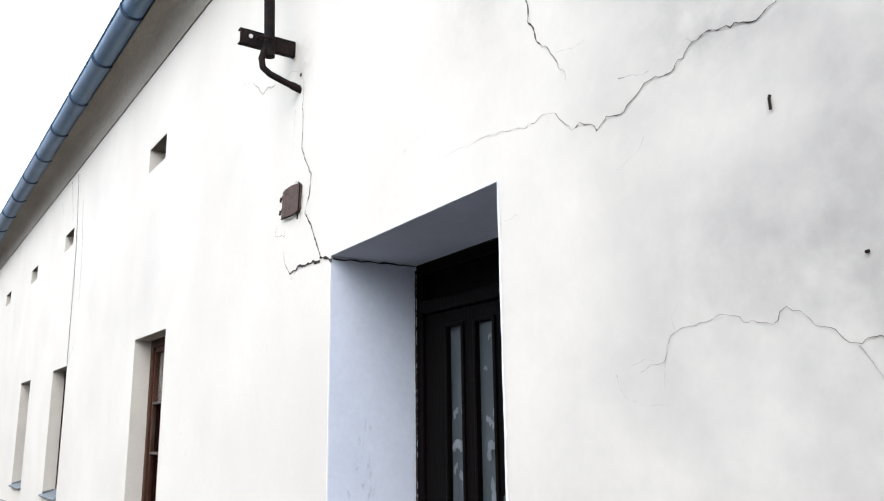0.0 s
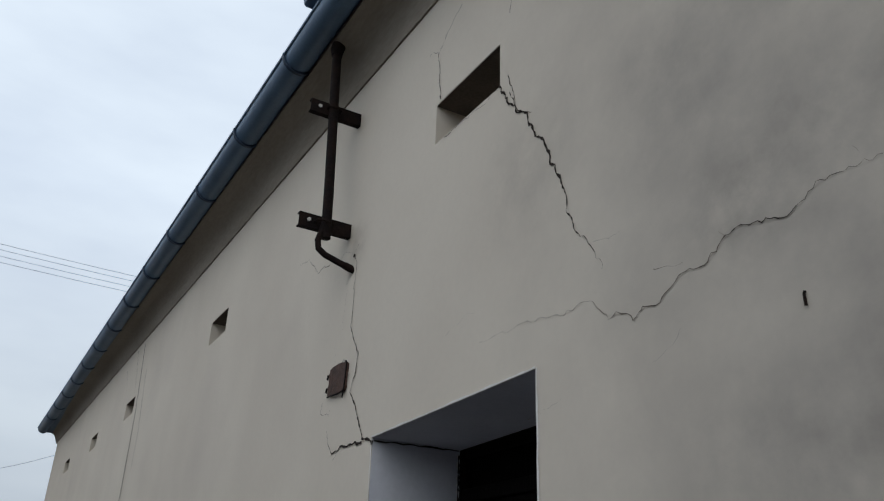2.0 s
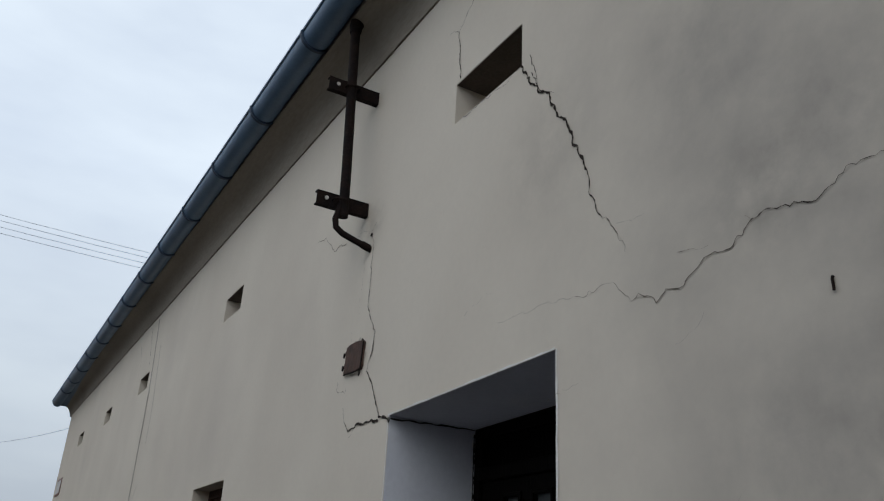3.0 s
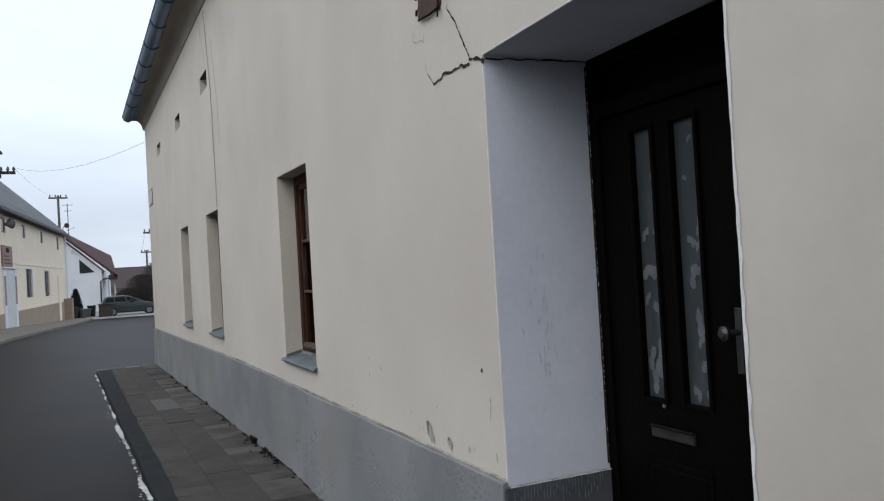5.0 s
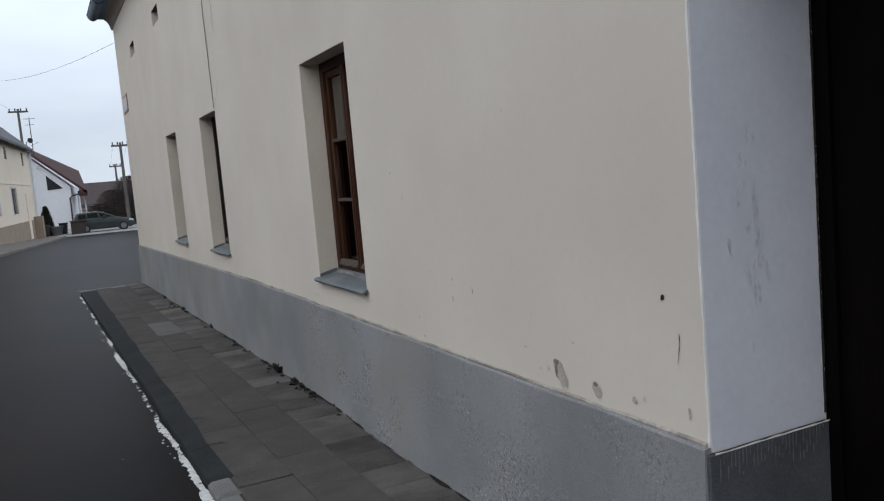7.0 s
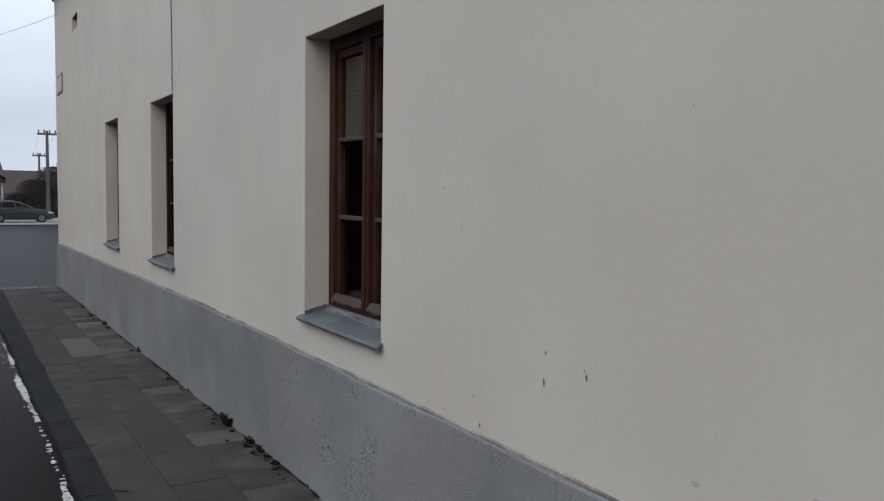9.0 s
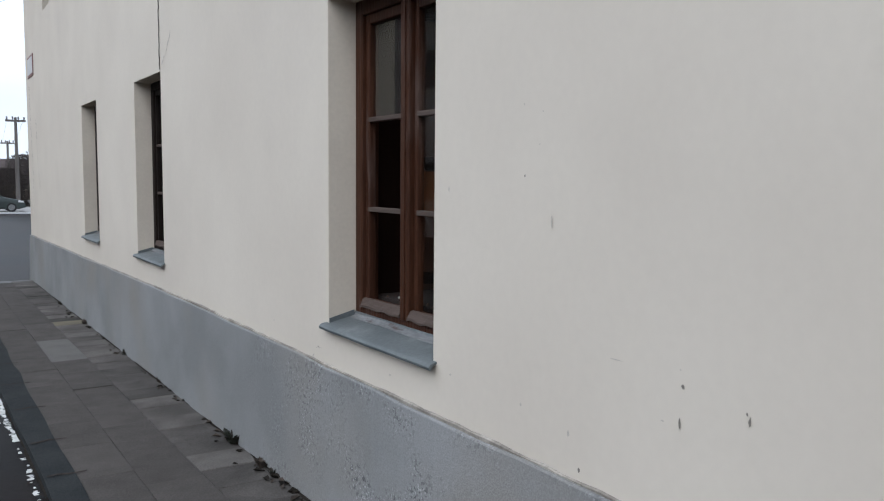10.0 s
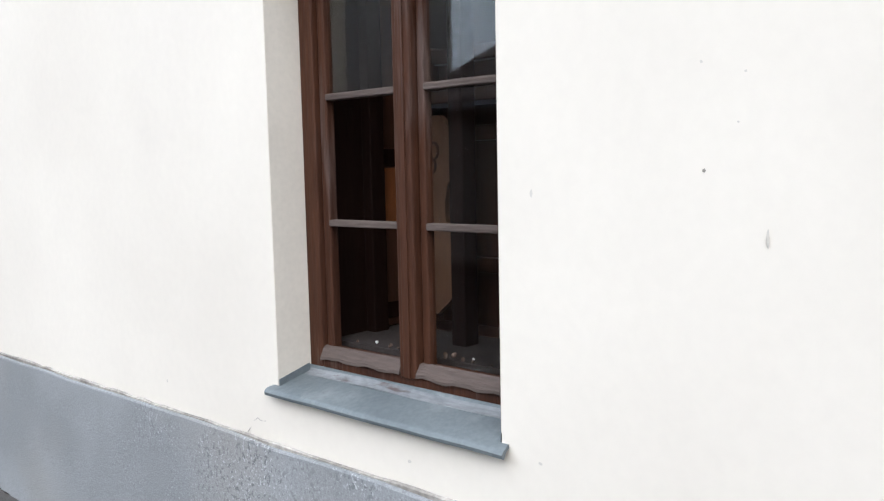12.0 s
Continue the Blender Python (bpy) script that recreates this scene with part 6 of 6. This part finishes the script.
for k in range(90):
    rng = random.Random(500 + k)
    y = rng.choice((7.5, 7.3, 7.1, 7.4, 6.9, 9.0, 9.6, 10.2, 11.5, 12.3, 13.0, 14.2, 8.3, 15.3)) + rng.gauss(0, 0.2)
    x = -0.035 - abs(rng.gauss(0, 0.05))
    s = rng.uniform(0.012, 0.036)
    a = rng.uniform(0, math.tau)
    bm = bmesh.new()
    vs = [bm.verts.new((x + s * u * math.cos(a) - s * v * math.sin(a), y + s * u * math.sin(a) + s * v * math.cos(a), level(0, y) + 0.003 + w * s)) for u, v, w in ((-1, 0, 0), (-0.3, 0.5, 0.5), (0.6, 0.35, 0.3), (1, 0, 0.1), (0.4, -0.45, 0.5), (-0.4, -0.4, 0.3))]
    mid = bm.verts.new((x, y, level(0, y) + 0.002))
    for j in range(6):
        bm.faces.new((vs[j], vs[(j + 1) % 6], mid))
    tagged(part("dead_leaf", bm, LITTER if k % 3 == 0 else GRIME), "curled dead leaf lying along the plinth", "leaf", "dead leaves along the wall")
# dirt gathered along the foot of the wall
bm = bmesh.new()
prev = None
rng = random.Random(77)
for k in range(156):
    y = 3.2 + 0.1 * k
    w = rng.uniform(0.006, 0.03) + 0.016 * abs(math.sin(y * 1.7))
    foot = 0.022 + 0.045 * smooth01((6.7 - y) / 1.3) * smooth01((y - 3.2) / 1.0)
    z = level(0, y) + 0.004
    pair = (bm.verts.new((0.002 - foot, y, z + rng.uniform(0.006, 0.016))), bm.verts.new((-foot - w, y, z)))
    if prev:
        bm.faces.new((prev[0], prev[1], pair[1], pair[0]))
    prev = pair
part("dirt_fillet", bm, GRIME, pavement, "dark dirt gathered along the wall")

# white edge line, worn and broken
rng = random.Random(21)
line_root = ground


def wear(y):
    """How much of the paint's width is left at y."""
    left = 0.62 + 0.38 * math.sin(y * 1.9 + 0.6) * math.sin(y * 0.73 + 1.1) + 0.2 * math.sin(y * 11.3) * math.sin(y * 5.1)
    if 7.3 < y < 8.3:
        left -= 0.35
    if y > 10.6:
        left = 0.28 + 0.25 * math.sin(y * 6.1) + 0.2 * math.sin(y * 2.3)
    return left


prev, bm, el, er = None, bmesh.new(), 0.0, 0.0
y = 2.3
while y < 18.3:
    el = 0.7 * el + rng.uniform(-0.006, 0.006)
    er = 0.7 * er + rng.uniform(-0.005, 0.005)
    c = kerb_x(y) - 0.036 + 0.008 * math.sin(y * 2.3) + 0.006 * math.sin(y * 7.7)
    w = 0.033 * min(1.05, max(0.55, wear(y)) if y < 7 else wear(y)) + rng.uniform(-0.008, 0.008)
    z = level(c, y) - ROAD_DROP + 0.003
    if w > 0.007:
        pair = (bm.verts.new((c - w + el, y, z)), bm.verts.new((c + w * 0.85 + er, y, z)))
        if prev:
            bm.faces.new((prev[0], prev[1], pair[1], pair[0]))
        prev = pair
    elif prev:
        part("line_paint", bm, LINE, line_root, "worn white paint at the road edge")
        bm, prev = bmesh.new(), None
    y += rng.uniform(0.012, 0.026)
bm.free()
# cracks and holes worn through the paint
for k in range(110):
    yy = rng.uniform(4.3, 10.8) if k % 2 else rng.choice((7.0, 7.7, 8.6, 9.3)) + rng.gauss(0, 0.22)
    c = kerb_x(yy) - 0.036 + rng.gauss(0, 0.016)
    lx, ly = rng.uniform(0.004, 0.024), rng.uniform(0.003, 0.014)
    z = level(c, yy) - ROAD_DROP + 0.0045
    bm = bmesh.new()
    bm.faces.new([bm.verts.new((c + lx * math.cos(a) * rng.uniform(0.4, 1.2), yy + ly * math.sin(a) * rng.uniform(0.4, 1.2), z)) for a in [j * math.tau / 8 for j in range(8)]])
    part("worn_hole", bm, PATCH_ASPHALT, line_root)
# dark open seam between the road and the kerb
prev, bm = None, bmesh.new()
for k in range(520):
    y = 2.3 + 0.031 * k
    c = kerb_x(y) - 0.006 + rng.uniform(-0.003, 0.003)
    w = 0.007 + 0.005 * math.sin(y * 3.1) * math.sin(y * 8.3) + rng.uniform(0, 0.005)
    z = level(c, y) - ROAD_DROP + 0.004
    pair = (bm.verts.new((c - w, y, z)), bm.verts.new((c + w, y, z)))
    if prev:
        bm.faces.new((prev[0], prev[1], pair[1], pair[0]))
    prev = pair
part("edge_seam", bm, GRIME, line_root, "dark seam beside the kerb")
for k in range(40):
    yy = rng.uniform(4.5, 12.5)
    c = kerb_x(yy) - 0.05 + rng.gauss(0, 0.03)
    s = rng.uniform(0.004, 0.013)
    z = level(c, yy) - ROAD_DROP + 0.004
    bm = bmesh.new()
    bm.faces.new([bm.verts.new((c + s * math.cos(a) * rng.uniform(0.5, 1.1), yy + 1.5 * s * math.sin(a) * rng.uniform(0.5, 1.1), z)) for a in [j * math.tau / 7 for j in range(7)]])
    part("paint_flake", bm, LINE if k % 4 else CRACK, line_root)

for k, (x, y, s) in enumerate([(-1.75, 5.9, 0.014), (-1.9, 5.2, 0.02), (-1.6, 8.4, 0.012), (-2.3, 9.5, 0.02), (-1.7, 14.5, 0.03), (-2.4, 6.0, 0.016), (-1.45, 6.6, 0.01), (-2.0, 11.5, 0.016), (-2.7, 13.0, 0.025)]):
    z = level(x, y) - ROAD_DROP + 0.003
    bm = bmesh.new()
    q = [bm.verts.new((x + s * math.cos(a) * rng.uniform(0.4, 1.1), y + s * math.sin(a) * rng.uniform(0.4, 1.1), z)) for a in [j * math.tau / 6 for j in range(6)]]
    top = bm.verts.new((x, y, z + s * 0.3))
    for j in range(6):
        bm.faces.new((q[j], q[(j + 1) % 6], top))
    tagged(part("pale_stone_chip", bm, KERB), "small pale stone chip lying on the asphalt", "stone chip", "stone chips on the road")

# pale worn concrete where the pavement meets the crossing
bm = bmesh.new()
rng = random.Random(14)
near_edge = [bm.verts.new((-1.2 + 0.1 * k, PAVE_END + 0.12 + 0.02 * rng.random(), level(0, PAVE_END + 0.12) - 0.004)) for k in range(13)]
far_edge = [bm.verts.new((-1.3 + 0.11 * k, PAVE_END + 0.75 + 0.12 * rng.random(), level(0, PAVE_END + 0.8) - ROAD_DROP + 0.004)) for k in range(13)]
for k in range(12):
    bm.faces.new((near_edge[k], near_edge[k + 1], far_edge[k + 1], far_edge[k]))
part("concrete_apron", bm, KERB, pavement, "pale worn concrete apron at the corner")

# ---- kerb stones and paving slabs ----
FALL = math.degrees(math.atan(-0.0172))


def slab_mesh(name, w, l, mat, h=0.05, b=0.004):
    bm = bmesh.new()
    t = [bm.verts.new(p) for p in ((-w / 2 + b, -l / 2 + b, 0), (w / 2 - b, -l / 2 + b, 0), (w / 2 - b, l / 2 - b, 0), (-w / 2 + b, l / 2 - b, 0))]
    m = [bm.verts.new(p) for p in ((-w / 2, -l / 2, -b), (w / 2, -l / 2, -b), (w / 2, l / 2, -b), (-w / 2, l / 2, -b))]
    d = [bm.verts.new((v.co.x, v.co.y, -h)) for v in m]
    bm.faces.new(t)
    for k in range(4):
        j = (k + 1) % 4
        bm.faces.new((m[k], m[j], t[j], t[k]))
        bm.faces.new((d[k], d[j], m[j], m[k]))
    me = bpy.data.meshes.new(name)
    bm.to_mesh(me)
    bm.free()
    me.materials.append(mat)
    return me


NEW_SLAB = material("pale_replaced_slab", (0.13, 0.125, 0.118), (0.105, 0.1, 0.095), 0.9, 4, (0.3, 0.7), 110, 0.15, 0.4, depth=0.005, spec=0.12)
SANDY_SLAB = material("sandy_replaced_slab", (0.165, 0.145, 0.105), (0.12, 0.105, 0.078), 0.9, 4, (0.3, 0.7), 110, 0.15, 0.4, depth=0.005, spec=0.12)


def lay(me, name, x, y, z, rng, tilt=0.25):
    ob = new(name, me)
    ob.parent = pavement
    ob.matrix_basis = pose(x, y, z, FALL + rng.uniform(-tilt, tilt), rng.uniform(-tilt, tilt), rng.uniform(-0.4, 0.4))
    return ob


rng = random.Random(12)
small = slab_mesh("slab", 0.347, 0.296, WALL_SLAB)
wide = slab_mesh("slab", 0.2975, 0.598, SLAB, 0.05, 0.0025)
wide_new = slab_mesh("slab", 0.2975, 0.598, NEW_SLAB, 0.05, 0.0025)
small_sandy = slab_mesh("slab", 0.347, 0.296, SANDY_SLAB)
stone = slab_mesh("kerbstone", 0.13, 0.272, KERB, 0.16, 0.02)
y = -9.0
while y < PAVE_END + 0.3:
    lay(small_sandy if 13.4 < y < 13.7 else small, "paving_slab", -0.198, y, level(0, y) + rng.uniform(-0.003, 0.003), rng)
    y += 0.3
for col, off in ((-0.523, 0.1), (-0.822, 0.37)):
    y = -9.0 + off
    while y < PAVE_END + 0.2:
        lay(wide_new if col > -0.6 and 11.25 < y < 12.45 else wide, "paving_slab", col, y, level(0, y) + rng.uniform(-0.003, 0.003), rng)
        y += 0.6
y = 5.66 - 0.14
while y > -9:
    lay(stone, "kerbstone", -1.035 + rng.uniform(-0.006, 0.006), y, level(0, y) + 0.012 + rng.uniform(-0.006, 0.004), rng, 1.2)
    y -= 0.292
